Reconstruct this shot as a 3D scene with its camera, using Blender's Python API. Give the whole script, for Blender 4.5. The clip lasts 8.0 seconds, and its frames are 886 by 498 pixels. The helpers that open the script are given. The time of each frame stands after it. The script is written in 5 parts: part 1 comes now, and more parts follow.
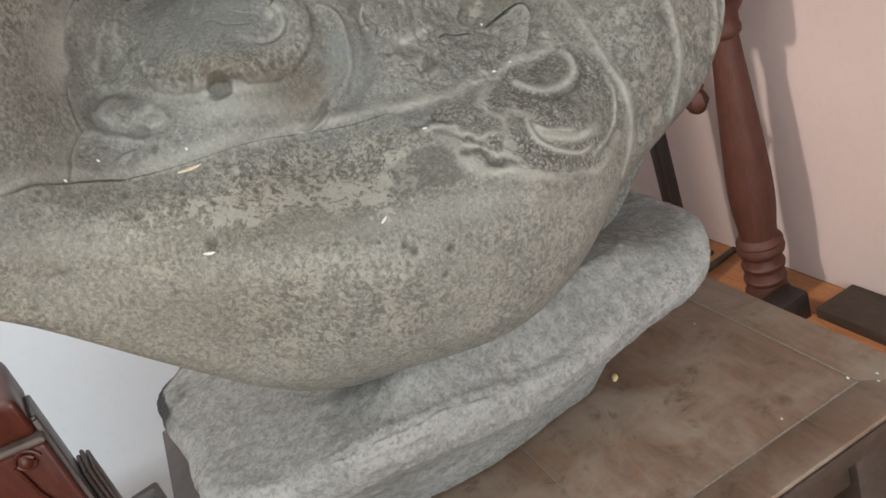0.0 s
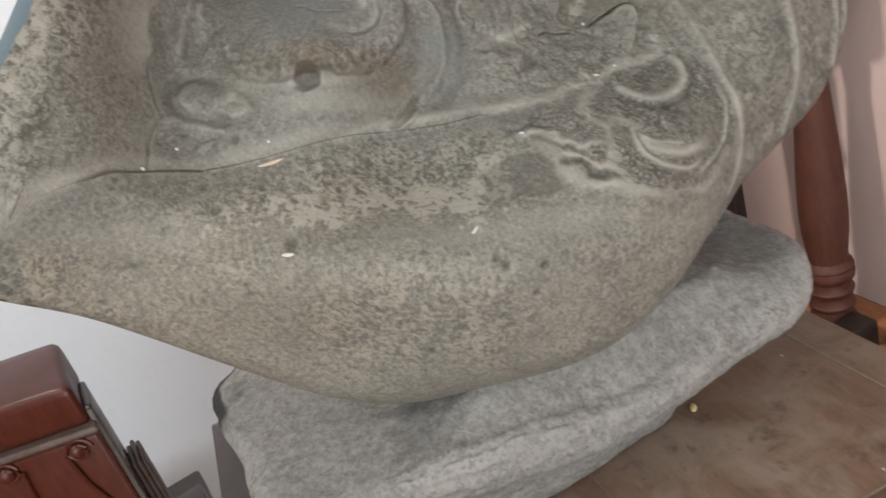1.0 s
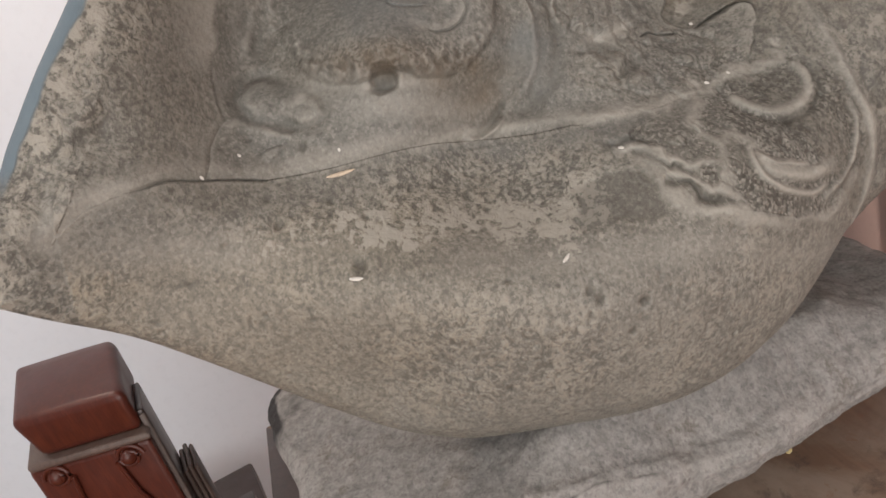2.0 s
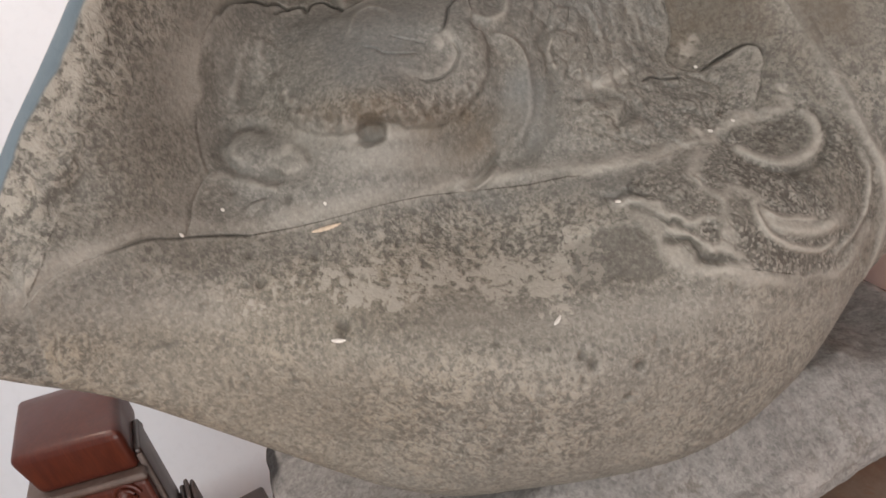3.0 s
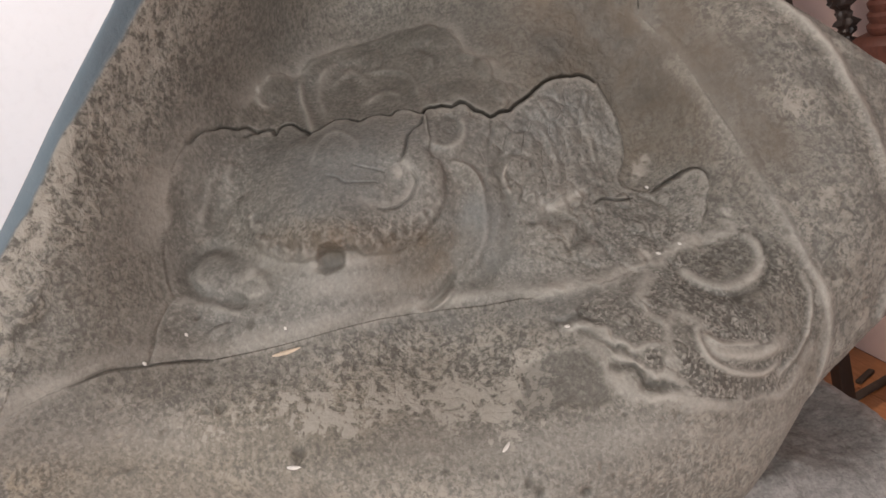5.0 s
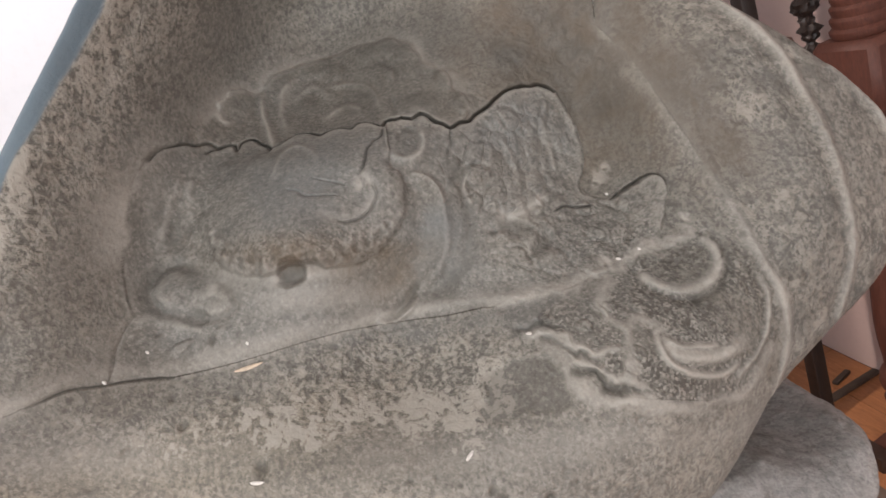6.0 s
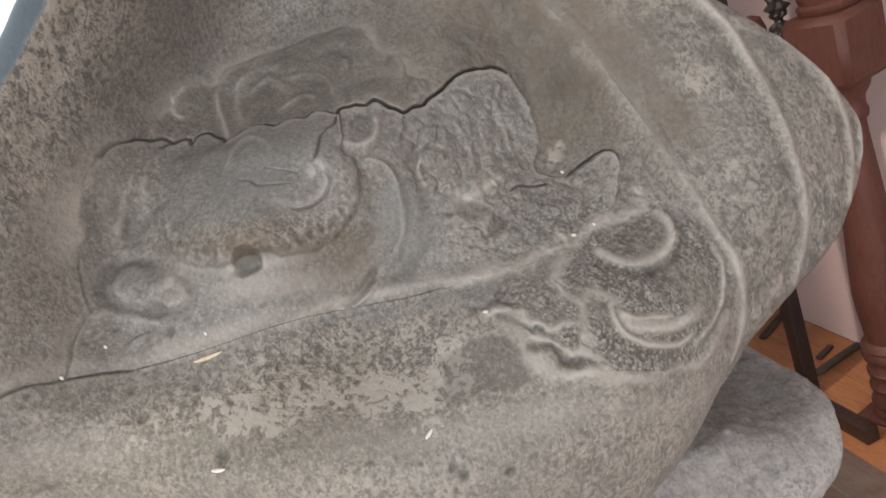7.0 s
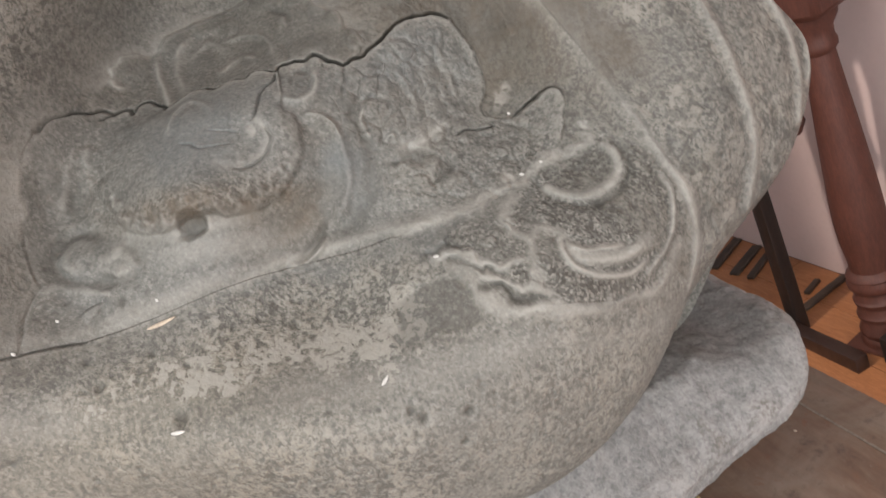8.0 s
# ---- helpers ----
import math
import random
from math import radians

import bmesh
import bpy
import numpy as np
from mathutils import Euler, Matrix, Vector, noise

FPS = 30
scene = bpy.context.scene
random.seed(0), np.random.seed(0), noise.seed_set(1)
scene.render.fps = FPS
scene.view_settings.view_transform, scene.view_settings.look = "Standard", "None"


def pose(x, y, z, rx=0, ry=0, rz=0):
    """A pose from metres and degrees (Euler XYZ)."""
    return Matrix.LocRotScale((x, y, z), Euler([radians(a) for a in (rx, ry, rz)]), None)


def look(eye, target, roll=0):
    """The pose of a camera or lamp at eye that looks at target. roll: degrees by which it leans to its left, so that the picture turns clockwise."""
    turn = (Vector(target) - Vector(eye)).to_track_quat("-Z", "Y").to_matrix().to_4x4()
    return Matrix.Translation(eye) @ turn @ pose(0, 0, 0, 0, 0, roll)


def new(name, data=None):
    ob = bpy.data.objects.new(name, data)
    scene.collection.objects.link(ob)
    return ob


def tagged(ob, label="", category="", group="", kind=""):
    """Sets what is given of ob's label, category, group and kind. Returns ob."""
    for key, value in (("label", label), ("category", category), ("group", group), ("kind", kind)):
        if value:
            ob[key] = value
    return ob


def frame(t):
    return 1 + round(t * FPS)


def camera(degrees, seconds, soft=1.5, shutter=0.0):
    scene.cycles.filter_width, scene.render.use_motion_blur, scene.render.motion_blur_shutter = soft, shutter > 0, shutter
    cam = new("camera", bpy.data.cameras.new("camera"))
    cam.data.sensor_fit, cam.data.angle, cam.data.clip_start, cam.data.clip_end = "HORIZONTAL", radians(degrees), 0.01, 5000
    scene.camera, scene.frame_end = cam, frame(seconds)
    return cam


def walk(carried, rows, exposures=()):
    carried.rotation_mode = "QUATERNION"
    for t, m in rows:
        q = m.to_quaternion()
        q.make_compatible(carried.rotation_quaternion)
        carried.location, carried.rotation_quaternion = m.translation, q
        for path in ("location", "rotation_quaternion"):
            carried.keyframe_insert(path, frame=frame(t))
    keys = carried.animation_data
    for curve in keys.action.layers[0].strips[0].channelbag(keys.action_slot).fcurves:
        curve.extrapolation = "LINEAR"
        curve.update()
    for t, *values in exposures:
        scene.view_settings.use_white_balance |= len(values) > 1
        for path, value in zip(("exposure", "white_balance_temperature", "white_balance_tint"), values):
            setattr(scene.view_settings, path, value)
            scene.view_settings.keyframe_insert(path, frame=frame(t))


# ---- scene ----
cam = camera(59.2, 8.0, 1.5, 0.5)
METRES, EYE, TILT, LEAN, TURN = 0.30, 1.2375, -26.0, 19.5, 64.9
ROWS = [
    (0.0, 0.0, 0.0, 0.0, -0.0, -0.0, 0.0),
    (0.5, -0.0213, 0.0612, 0.0038, 0.85, -0.1, -1.61),
    (1.0, -0.1091, 0.1264, 0.0273, 3.01, -0.23, -3.52),
    (1.5, -0.1763, 0.2176, 0.0568, 5.45, -1.06, -5.03),
    (3.0, -0.1283, 0.3571, 0.1935, 9.04, -1.21, -5.98),
    (3.5, -0.1691, 0.3173, 0.2768, 9.3, -0.07, -6.71),
    (4.0, -0.1528, 0.3197, 0.2935, 9.39, 0.96, -7.1),
    (4.5, -0.0905, 0.3112, 0.3295, 9.4, 1.78, -6.58),
    (6.0, -0.0082, 0.3064, 0.3401, 7.74, 3.59, -4.5),
    (6.5, 0.0422, 0.301, 0.3355, 7.13, 3.8, -3.47),
    (7.0, 0.0631, 0.307, 0.3161, 7.13, 3.31, -2.02),
    (7.5, 0.1057, 0.3264, 0.2954, 6.97, 2.23, -0.0),
    (8.0, 0.1533, 0.3256, 0.2691, 6.9, 1.1, 2.56),
]
EXPOSURES = [(0.0, 0.20, 6300, 6.0), (0.5, 0.17, 6300, 7.0), (1.0, 0.06, 6500, 9.5), (1.5, -0.13, 6850, 15.5), (3.0, -0.01, 6900, 17.0), (3.5, -0.07, 6900, 17.0), (4.5, -0.12, 6900, 19.0), (6.0, 0.12, 6600, 17.0), (6.5, 0.18, 6500, 16.5), (8.0, 0.33, 6400, 13.5)]

walk(cam, [(t, pose(0, 0, EYE, TILT, LEAN, TURN) @ pose(METRES * x, METRES * y, METRES * z, 90 + pitch, roll, yaw)) for t, x, y, z, yaw, pitch, roll in ROWS],
     EXPOSURES)

# ---- world and lamps ----
world = bpy.data.worlds.new("world")
scene.world = world
world.use_nodes = True
world.node_tree.nodes["Background"].inputs["Color"].default_value = (0.75, 0.8, 0.9, 1)
world.node_tree.nodes["Background"].inputs["Strength"].default_value = 0.15


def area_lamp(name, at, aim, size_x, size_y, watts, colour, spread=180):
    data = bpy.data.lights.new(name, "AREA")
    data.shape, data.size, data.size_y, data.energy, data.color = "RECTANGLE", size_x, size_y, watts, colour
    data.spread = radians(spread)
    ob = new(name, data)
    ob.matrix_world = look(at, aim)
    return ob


# added unseen fill: an opening behind the camera and a ceiling panel; a warm spot lamp by the white wall
area_lamp("opening_daylight", (1.62, -0.30, 1.35), (-0.4, 0.0, 1.1), 2.0, 1.8, 58, (0.98, 1.0, 0.99))
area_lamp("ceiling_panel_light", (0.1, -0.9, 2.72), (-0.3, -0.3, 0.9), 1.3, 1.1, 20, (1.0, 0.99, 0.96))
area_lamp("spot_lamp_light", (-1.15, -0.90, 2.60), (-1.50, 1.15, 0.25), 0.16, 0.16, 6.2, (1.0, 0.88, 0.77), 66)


# ---- materials ----
def material(name):
    mat = bpy.data.materials.new(name)
    mat.use_nodes = True
    nt = mat.node_tree
    return mat, nt, nt.nodes["Principled BSDF"]


def node(nt, kind, **inputs):
    n = nt.nodes.new(kind)
    for key, value in inputs.items():
        n.inputs[key.replace("_", " ")].default_value = value
    return n


def coords(nt, scale=(1, 1, 1)):
    c = nt.nodes.new("ShaderNodeTexCoord")
    m = nt.nodes.new("ShaderNodeMapping")
    m.inputs["Scale"].default_value = scale
    nt.links.new(c.outputs["Object"], m.inputs["Vector"])
    return m.outputs["Vector"]


def noise_tex(nt, vec, scale, detail=4.0, rough=0.6, distortion=0.0):
    n = node(nt, "ShaderNodeTexNoise", Scale=scale, Detail=detail, Roughness=rough, Distortion=distortion)
    nt.links.new(vec, n.inputs["Vector"])
    return n.outputs["Fac"]


def ramp(nt, fac, *stops):
    r = nt.nodes.new("ShaderNodeValToRGB")
    els = r.color_ramp.elements
    while len(els) < len(stops):
        els.new(0.5)
    for e, (p, c) in zip(els, stops):
        e.position = p
        e.color = (*c, 1) if len(c) == 3 else c
    nt.links.new(fac, r.inputs["Fac"])
    return r.outputs["Color"]


def grey(v):
    return (v, v, v)


def mixed(nt, fac, a, b, blend="MIX"):
    m = nt.nodes.new("ShaderNodeMix")
    m.data_type, m.blend_type = "RGBA", blend
    for sock, v in ((m.inputs["Factor"], fac), (m.inputs["A"], a), (m.inputs["B"], b)):
        if isinstance(v, (tuple, float, int)):
            sock.default_value = (*v, 1) if isinstance(v, tuple) else v
        else:
            nt.links.new(v, sock)
    return m.outputs["Result"]


def maths(nt, op, a, b=0.0, clamp=False):
    m = nt.nodes.new("ShaderNodeMath")
    m.operation, m.use_clamp = op, clamp
    for sock, v in zip(m.inputs, (a, b)):
        if isinstance(v, (float, int)):
            sock.default_value = v
        else:
            nt.links.new(v, sock)
    return m.outputs["Value"]


def bumped(nt, bsdf, heights, distance):
    """heights: (value, strength) pairs, chained."""
    last = None
    for h, s in heights:
        b = node(nt, "ShaderNodeBump", Strength=s, Distance=distance)
        nt.links.new(h, b.inputs["Height"])
        if last:
            nt.links.new(last, b.inputs["Normal"])
        last = b.outputs["Normal"]
    nt.links.new(last, bsdf.inputs["Normal"])


def attribute(nt, name):
    a = nt.nodes.new("ShaderNodeAttribute")
    a.attribute_name = name
    return a.outputs["Fac"]


def chips(nt, vec, scale, warp=0.0035):
    """Flaky grains: one random value for each small cell, with ragged cells; and the distance to the cell's heart."""
    n = nt.nodes.new("ShaderNodeTexNoise")
    n.inputs["Scale"].default_value, n.inputs["Detail"].default_value = scale * 0.9, 3.0
    nt.links.new(vec, n.inputs["Vector"])
    add = nt.nodes.new("ShaderNodeVectorMath")
    add.operation = "MULTIPLY_ADD"
    nt.links.new(n.outputs["Color"], add.inputs[0])
    add.inputs[1].default_value = (warp, warp, warp)
    nt.links.new(vec, add.inputs[2])
    c = nt.nodes.new("ShaderNodeTexVoronoi")
    c.inputs["Scale"].default_value = scale
    nt.links.new(add.outputs["Vector"], c.inputs["Vector"])
    s = nt.nodes.new("ShaderNodeSeparateColor")
    nt.links.new(c.outputs["Color"], s.inputs["Color"])
    return s.outputs["Red"], c.outputs["Distance"]


def shell_stone():
    """Old grey-green stone: blotches, fine mottled crust, pale dust on worn edges, darker brown in hollows and cuts."""
    mat, nt, bsdf = material("carved_stone")
    v = coords(nt, (1.0, 1.0, 0.9))
    big = noise_tex(nt, v, 9, 4, 0.6)
    mid = noise_tex(nt, v, 55, 5, 0.65, 0.4)
    fine = noise_tex(nt, v, 420, 6, 0.75, 0.2)
    crumb = noise_tex(nt, v, 190, 8, 0.72, 0.25)
    base = mixed(nt, ramp(nt, big, (0.35, grey(0)), (0.65, grey(1))), (0.120, 0.113, 0.095), (0.150, 0.150, 0.135))
    base = mixed(nt, ramp(nt, mid, (0.38, grey(0)), (0.7, grey(0.75))), base, (0.186, 0.177, 0.153))
    base = mixed(nt, ramp(nt, fine, (0.35, grey(0.4)), (0.6, grey(0))), base, (0.060, 0.056, 0.048))
    # weathered crust: dark grit, pale skin with ragged edges, holes eaten through it
    crust = attribute(nt, "crust")
    lime = attribute(nt, "lime")
    patch = noise_tex(nt, v, 30, 5, 0.65, 0.4)
    scab = noise_tex(nt, v, 105, 7, 0.68, 0.5)
    blob = noise_tex(nt, v, 250, 3, 0.55, 0.3)
    small, _ = chips(nt, v, 620, 0.002)
    value = maths(nt, "ADD", maths(nt, "MULTIPLY", blob, 0.55), maths(nt, "ADD", maths(nt, "MULTIPLY", small, 0.10), maths(nt, "MULTIPLY", scab, 0.35)))
    skin = mixed(nt, ramp(nt, mid, (0.4, grey(0)), (0.6, grey(1))), (0.245, 0.228, 0.188), (0.220, 0.212, 0.182))
    cover = maths(nt, "ADD", maths(nt, "MULTIPLY", patch, 0.55), maths(nt, "ADD", maths(nt, "MULTIPLY", value, 0.8), maths(nt, "MULTIPLY", lime, 0.10)))
    base = mixed(nt, maths(nt, "MULTIPLY", ramp(nt, cover, (0.640, grey(0)), (0.700, grey(0.75))), crust), base, skin)
    grit = maths(nt, "ADD", value, maths(nt, "MULTIPLY", patch, 0.18))
    base = mixed(nt, maths(nt, "MULTIPLY", ramp(nt, grit, (0.500, grey(0.75)), (0.575, grey(0))), crust), base, (0.078, 0.073, 0.061))
    base = mixed(nt, maths(nt, "MULTIPLY", ramp(nt, blob, (0.62, grey(0)), (0.70, grey(0.45))), crust), base, (0.285, 0.268, 0.225))
    chip = noise_tex(nt, v, 115, 4, 0.62, 1.6)
    some = ramp(nt, patch, (0.30, grey(0.35)), (0.55, grey(1)))
    base = mixed(nt, maths(nt, "MULTIPLY", maths(nt, "MULTIPLY", ramp(nt, chip, (0.510, grey(0)), (0.545, grey(0.72))), crust), some), base, (0.262, 0.245, 0.203))
    base = mixed(nt, maths(nt, "MULTIPLY", ramp(nt, chip, (0.420, grey(0.78)), (0.455, grey(0))), crust), base, (0.085, 0.080, 0.067))
    ragged = maths(nt, "ADD", maths(nt, "MULTIPLY", scab, 0.5), maths(nt, "ADD", maths(nt, "MULTIPLY", patch, 0.25), maths(nt, "MULTIPLY", blob, 0.25)))
    # faint grain everywhere
    base = mixed(nt, ramp(nt, small, (0.78, grey(0)), (0.95, grey(0.40))), base, (0.27, 0.26, 0.23))
    sand = noise_tex(nt, v, 330, 4, 0.7, 0.2)
    base = mixed(nt, ramp(nt, sand, (0.38, grey(0.70)), (0.47, grey(0))), base, (0.070, 0.066, 0.056))
    base = mixed(nt, ramp(nt, sand, (0.55, grey(0)), (0.63, grey(0.55))), base, (0.245, 0.234, 0.205))
    base = mixed(nt, ramp(nt, small, (0.05, grey(0.35)), (0.20, grey(0))), base, (0.065, 0.062, 0.052))
    pebbly = attribute(nt, "pebbly")
    speck = maths(nt, "ADD", maths(nt, "MULTIPLY", small, 0.6), maths(nt, "MULTIPLY", crumb, 0.5))
    base = mixed(nt, maths(nt, "MULTIPLY", ramp(nt, speck, (0.42, grey(0.85)), (0.56, grey(0))), pebbly), base, (0.055, 0.050, 0.041))
    base = mixed(nt, maths(nt, "MULTIPLY", ramp(nt, speck, (0.66, grey(0)), (0.78, grey(0.6))), pebbly), base, (0.27, 0.255, 0.22))
    sandy = attribute(nt, "sandy")
    base = mixed(nt, maths(nt, "MULTIPLY", sandy, 0.5), base, mixed(nt, 1.0, base, (1.16, 1.07, 0.93), "MULTIPLY"))
    limed = ramp(nt, maths(nt, "ADD", maths(nt, "MULTIPLY", lime, 0.15), ragged), (0.590, grey(0)), (0.612, grey(0.85)))
    limed = maths(nt, "MULTIPLY", limed, maths(nt, "MULTIPLY", lime, 3.0, True))
    base = mixed(nt, limed, base, (0.290, 0.274, 0.234))
    # darkening: brown hollows, dark cuts and pits, and shade painted into the cracks
    darkening = attribute(nt, "darkening")
    base = mixed(nt, maths(nt, "MULTIPLY", darkening, ramp(nt, mid, (0.2, grey(0.7)), (0.8, grey(1)))), base, (0.063, 0.059, 0.049))
    # dust also carries light painted on upward-facing slopes of the relief
    dust = attribute(nt, "dust")
    base = mixed(nt, maths(nt, "MULTIPLY", dust, ramp(nt, fine, (0.25, grey(0.55)), (0.6, grey(1)))), base, (0.300, 0.288, 0.252))
    base = mixed(nt, maths(nt, "MULTIPLY", attribute(nt, "cool"), 0.42), base, (0.125, 0.140, 0.142))
    base = mixed(nt, maths(nt, "MULTIPLY", attribute(nt, "rust"), ramp(nt, mid, (0.3, grey(0.25)), (0.6, grey(0.8)))), base, (0.125, 0.092, 0.058))
    base = mixed(nt, attribute(nt, "blue_rim"), base, (0.102, 0.141, 0.165))
    nt.links.new(base, bsdf.inputs["Base Color"])
    rough = ramp(nt, mid, (0.3, grey(0.55)), (0.7, grey(0.8)))
    nt.links.new(rough, bsdf.inputs["Roughness"])
    bumped(nt, bsdf, [(crumb, 0.28), (limed, 0.12), (maths(nt, "MULTIPLY", value, crust), 0.4), (maths(nt, "MULTIPLY", chip, crust), 0.75), (maths(nt, "MULTIPLY", speck, pebbly), 0.5), (sand, 0.18), (fine, 0.12), (mid, 0.2)], 0.0022)
    return mat


def base_stone():
    """Quarried grey slab: split surface, pale chisel bruises."""
    mat, nt, bsdf = material("split_stone")
    v = coords(nt)
    big = noise_tex(nt, v, 12, 4, 0.6)
    mid = noise_tex(nt, v, 70, 6, 0.7, 0.3)
    fine = noise_tex(nt, v, 420, 3, 0.7)
    c = mixed(nt, ramp(nt, big, (0.35, grey(0)), (0.65, grey(1))), (0.178, 0.174, 0.163), (0.232, 0.226, 0.211))
    c = mixed(nt, ramp(nt, mid, (0.42, grey(0)), (0.72, grey(0.6))), c, (0.275, 0.262, 0.252))
    c = mixed(nt, ramp(nt, fine, (0.3, grey(0.5)), (0.55, grey(0))), c, (0.099, 0.096, 0.094))
    c = mixed(nt, maths(nt, "MULTIPLY", attribute(nt, "dust"), ramp(nt, mid, (0.3, grey(0.2)), (0.6, grey(0.75)))), c, (0.32, 0.302, 0.285))
    grains, _ = chips(nt, v, 380, 0.003)
    specks = maths(nt, "ADD", maths(nt, "MULTIPLY", grains, 0.6), maths(nt, "MULTIPLY", fine, 0.4))
    c = mixed(nt, ramp(nt, specks, (0.60, grey(0)), (0.74, grey(0.26))), c, (0.31, 0.298, 0.282))
    c = mixed(nt, ramp(nt, specks, (0.26, grey(0.35)), (0.40, grey(0))), c, (0.105, 0.102, 0.102))
    brown = noise_tex(nt, v, 24, 5, 0.65, 0.3)
    c = mixed(nt, maths(nt, "MULTIPLY", ramp(nt, brown, (0.52, grey(0)), (0.62, grey(0.6))), ramp(nt, specks, (0.35, grey(1)), (0.6, grey(0.2)))), c, (0.125, 0.108, 0.090))
    flake = noise_tex(nt, v, 120, 6, 0.66, 0.25)
    c = mixed(nt, ramp(nt, flake, (0.53, grey(0)), (0.59, grey(0.34))), c, (0.30, 0.292, 0.272))
    c = mixed(nt, ramp(nt, flake, (0.38, grey(0.45)), (0.45, grey(0))), c, (0.105, 0.101, 0.094))
    c = mixed(nt, attribute(nt, "near_black"), c, (0.014, 0.013, 0.013))
    nt.links.new(c, bsdf.inputs["Base Color"])
    bsdf.inputs["Roughness"].default_value = 0.85
    bumped(nt, bsdf, [(mid, 0.2), (flake, 0.5), (brown, 0.3), (specks, 0.16), (fine, 0.15)], 0.0030)
    return mat


def wood(name, dark, light, grain=(6, 6, 60), rough=0.5, worn=None, worn_at=0.62, bump=0.15, coat=0.0):
    mat, nt, bsdf = material(name)
    v = coords(nt, grain)
    g = noise_tex(nt, v, 3.0, 6, 0.65, 0.8)
    w = coords(nt)
    blot = noise_tex(nt, w, 11, 5, 0.65)
    fine = noise_tex(nt, v, 14, 3, 0.6)
    c = mixed(nt, ramp(nt, g, (0.3, grey(0)), (0.7, grey(1))), dark, light)
    c = mixed(nt, ramp(nt, fine, (0.35, grey(0.45)), (0.55, grey(0))), c, tuple(x * 0.6 for x in dark))
    if worn:
        c = mixed(nt, ramp(nt, blot, (worn_at - 0.16, grey(0)), (worn_at + 0.08, grey(0.85))), c, worn)
    oi = nt.nodes.new("ShaderNodeObjectInfo")
    c = mixed(nt, maths(nt, "MULTIPLY", oi.outputs["Random"], 0.22), c, tuple(x * 0.7 for x in dark))
    nt.links.new(c, bsdf.inputs["Base Color"])
    r = ramp(nt, blot, (0.3, grey(max(0.05, rough - 0.1))), (0.7, grey(rough + 0.12)))
    nt.links.new(r, bsdf.inputs["Roughness"])
    bsdf.inputs["Coat Weight"].default_value = coat
    bsdf.inputs["Coat Roughness"].default_value = 0.18
    bumped(nt, bsdf, [(g, bump), (fine, bump * 0.6)], 0.0015)
    return mat


def plaster(name, a, b, rough=0.85):
    mat, nt, bsdf = material(name)
    v = coords(nt)
    big = noise_tex(nt, v, 2.2, 4, 0.6)
    fine = noise_tex(nt, v, 60, 4, 0.6)
    c = mixed(nt, ramp(nt, big, (0.3, grey(0)), (0.7, grey(1))), a, b)
    c = mixed(nt, ramp(nt, fine, (0.3, grey(0.12)), (0.5, grey(0))), c, tuple(x * 0.75 for x in a))
    nt.links.new(c, bsdf.inputs["Base Color"])
    bsdf.inputs["Roughness"].default_value = rough
    bumped(nt, bsdf, [(fine, 0.12)], 0.002)
    return mat


def simple(name, colour, rough=0.5, var=0.25):
    mat, nt, bsdf = material(name)
    n = noise_tex(nt, coords(nt), 300, 3, 0.6)
    c = mixed(nt, ramp(nt, n, (0.35, grey(0)), (0.65, grey(1))), tuple(x * (1 - var) for x in colour), colour)
    nt.links.new(c, bsdf.inputs["Base Color"])
    bsdf.inputs["Roughness"].default_value = rough
    return mat


STONE = shell_stone()
SLAB = base_stone()


def table_wood():
    """Old brown tabletop: streaks, rubbed pale dust, reddish bare spots, dark stains."""
    mat, nt, bsdf = material("weathered_tabletop_wood")
    v, w = coords(nt, (4, 30, 30)), coords(nt)
    streak = noise_tex(nt, v, 3.0, 7, 0.68, 0.8)
    blot = noise_tex(nt, w, 14, 6, 0.68, 0.5)
    spot = noise_tex(nt, w, 38, 6, 0.7, 0.4)
    fine = noise_tex(nt, w, 260, 4, 0.7)
    c = mixed(nt, ramp(nt, streak, (0.3, grey(0)), (0.7, grey(1))), (0.120, 0.074, 0.050), (0.196, 0.124, 0.085))
    c = mixed(nt, ramp(nt, blot, (0.42, grey(0)), (0.66, grey(0.8))), c, (0.246, 0.197, 0.156))
    c = mixed(nt, ramp(nt, spot, (0.60, grey(0)), (0.68, grey(0.65))), c, (0.185, 0.085, 0.045))
    c = mixed(nt, ramp(nt, spot, (0.33, grey(0.65)), (0.43, grey(0))), c, (0.074, 0.050, 0.038))
    c = mixed(nt, ramp(nt, fine, (0.60, grey(0)), (0.75, grey(0.4))), c, (0.27, 0.235, 0.20))
    nt.links.new(c, bsdf.inputs["Base Color"])
    nt.links.new(ramp(nt, blot, (0.3, grey(0.34)), (0.7, grey(0.6))), bsdf.inputs["Roughness"])
    bumped(nt, bsdf, [(streak, 0.2), (fine, 0.12), (spot, 0.15)], 0.0012)
    return mat


TABLE_WOOD = table_wood()
APRON_WOOD = wood("dark_worn_wood", (0.030, 0.020, 0.015), (0.064, 0.042, 0.030), (5, 40, 40), 0.6, (0.11, 0.082, 0.062), 0.68, 0.25)
RED_WOOD = wood("red_hardwood", (0.050, 0.0095, 0.0055), (0.088, 0.020, 0.0105), (50, 50, 5), 0.36, None, 0.6, 0.05, 0.0)
RED_WOOD.node_tree.nodes["Principled BSDF"].inputs["Specular IOR Level"].default_value = 0.32
WORN_WOOD = wood("rubbed_brown_wood", (0.058, 0.036, 0.029), (0.102, 0.068, 0.055), (50, 50, 5), 0.55, (0.135, 0.102, 0.087), 0.6, 0.08)
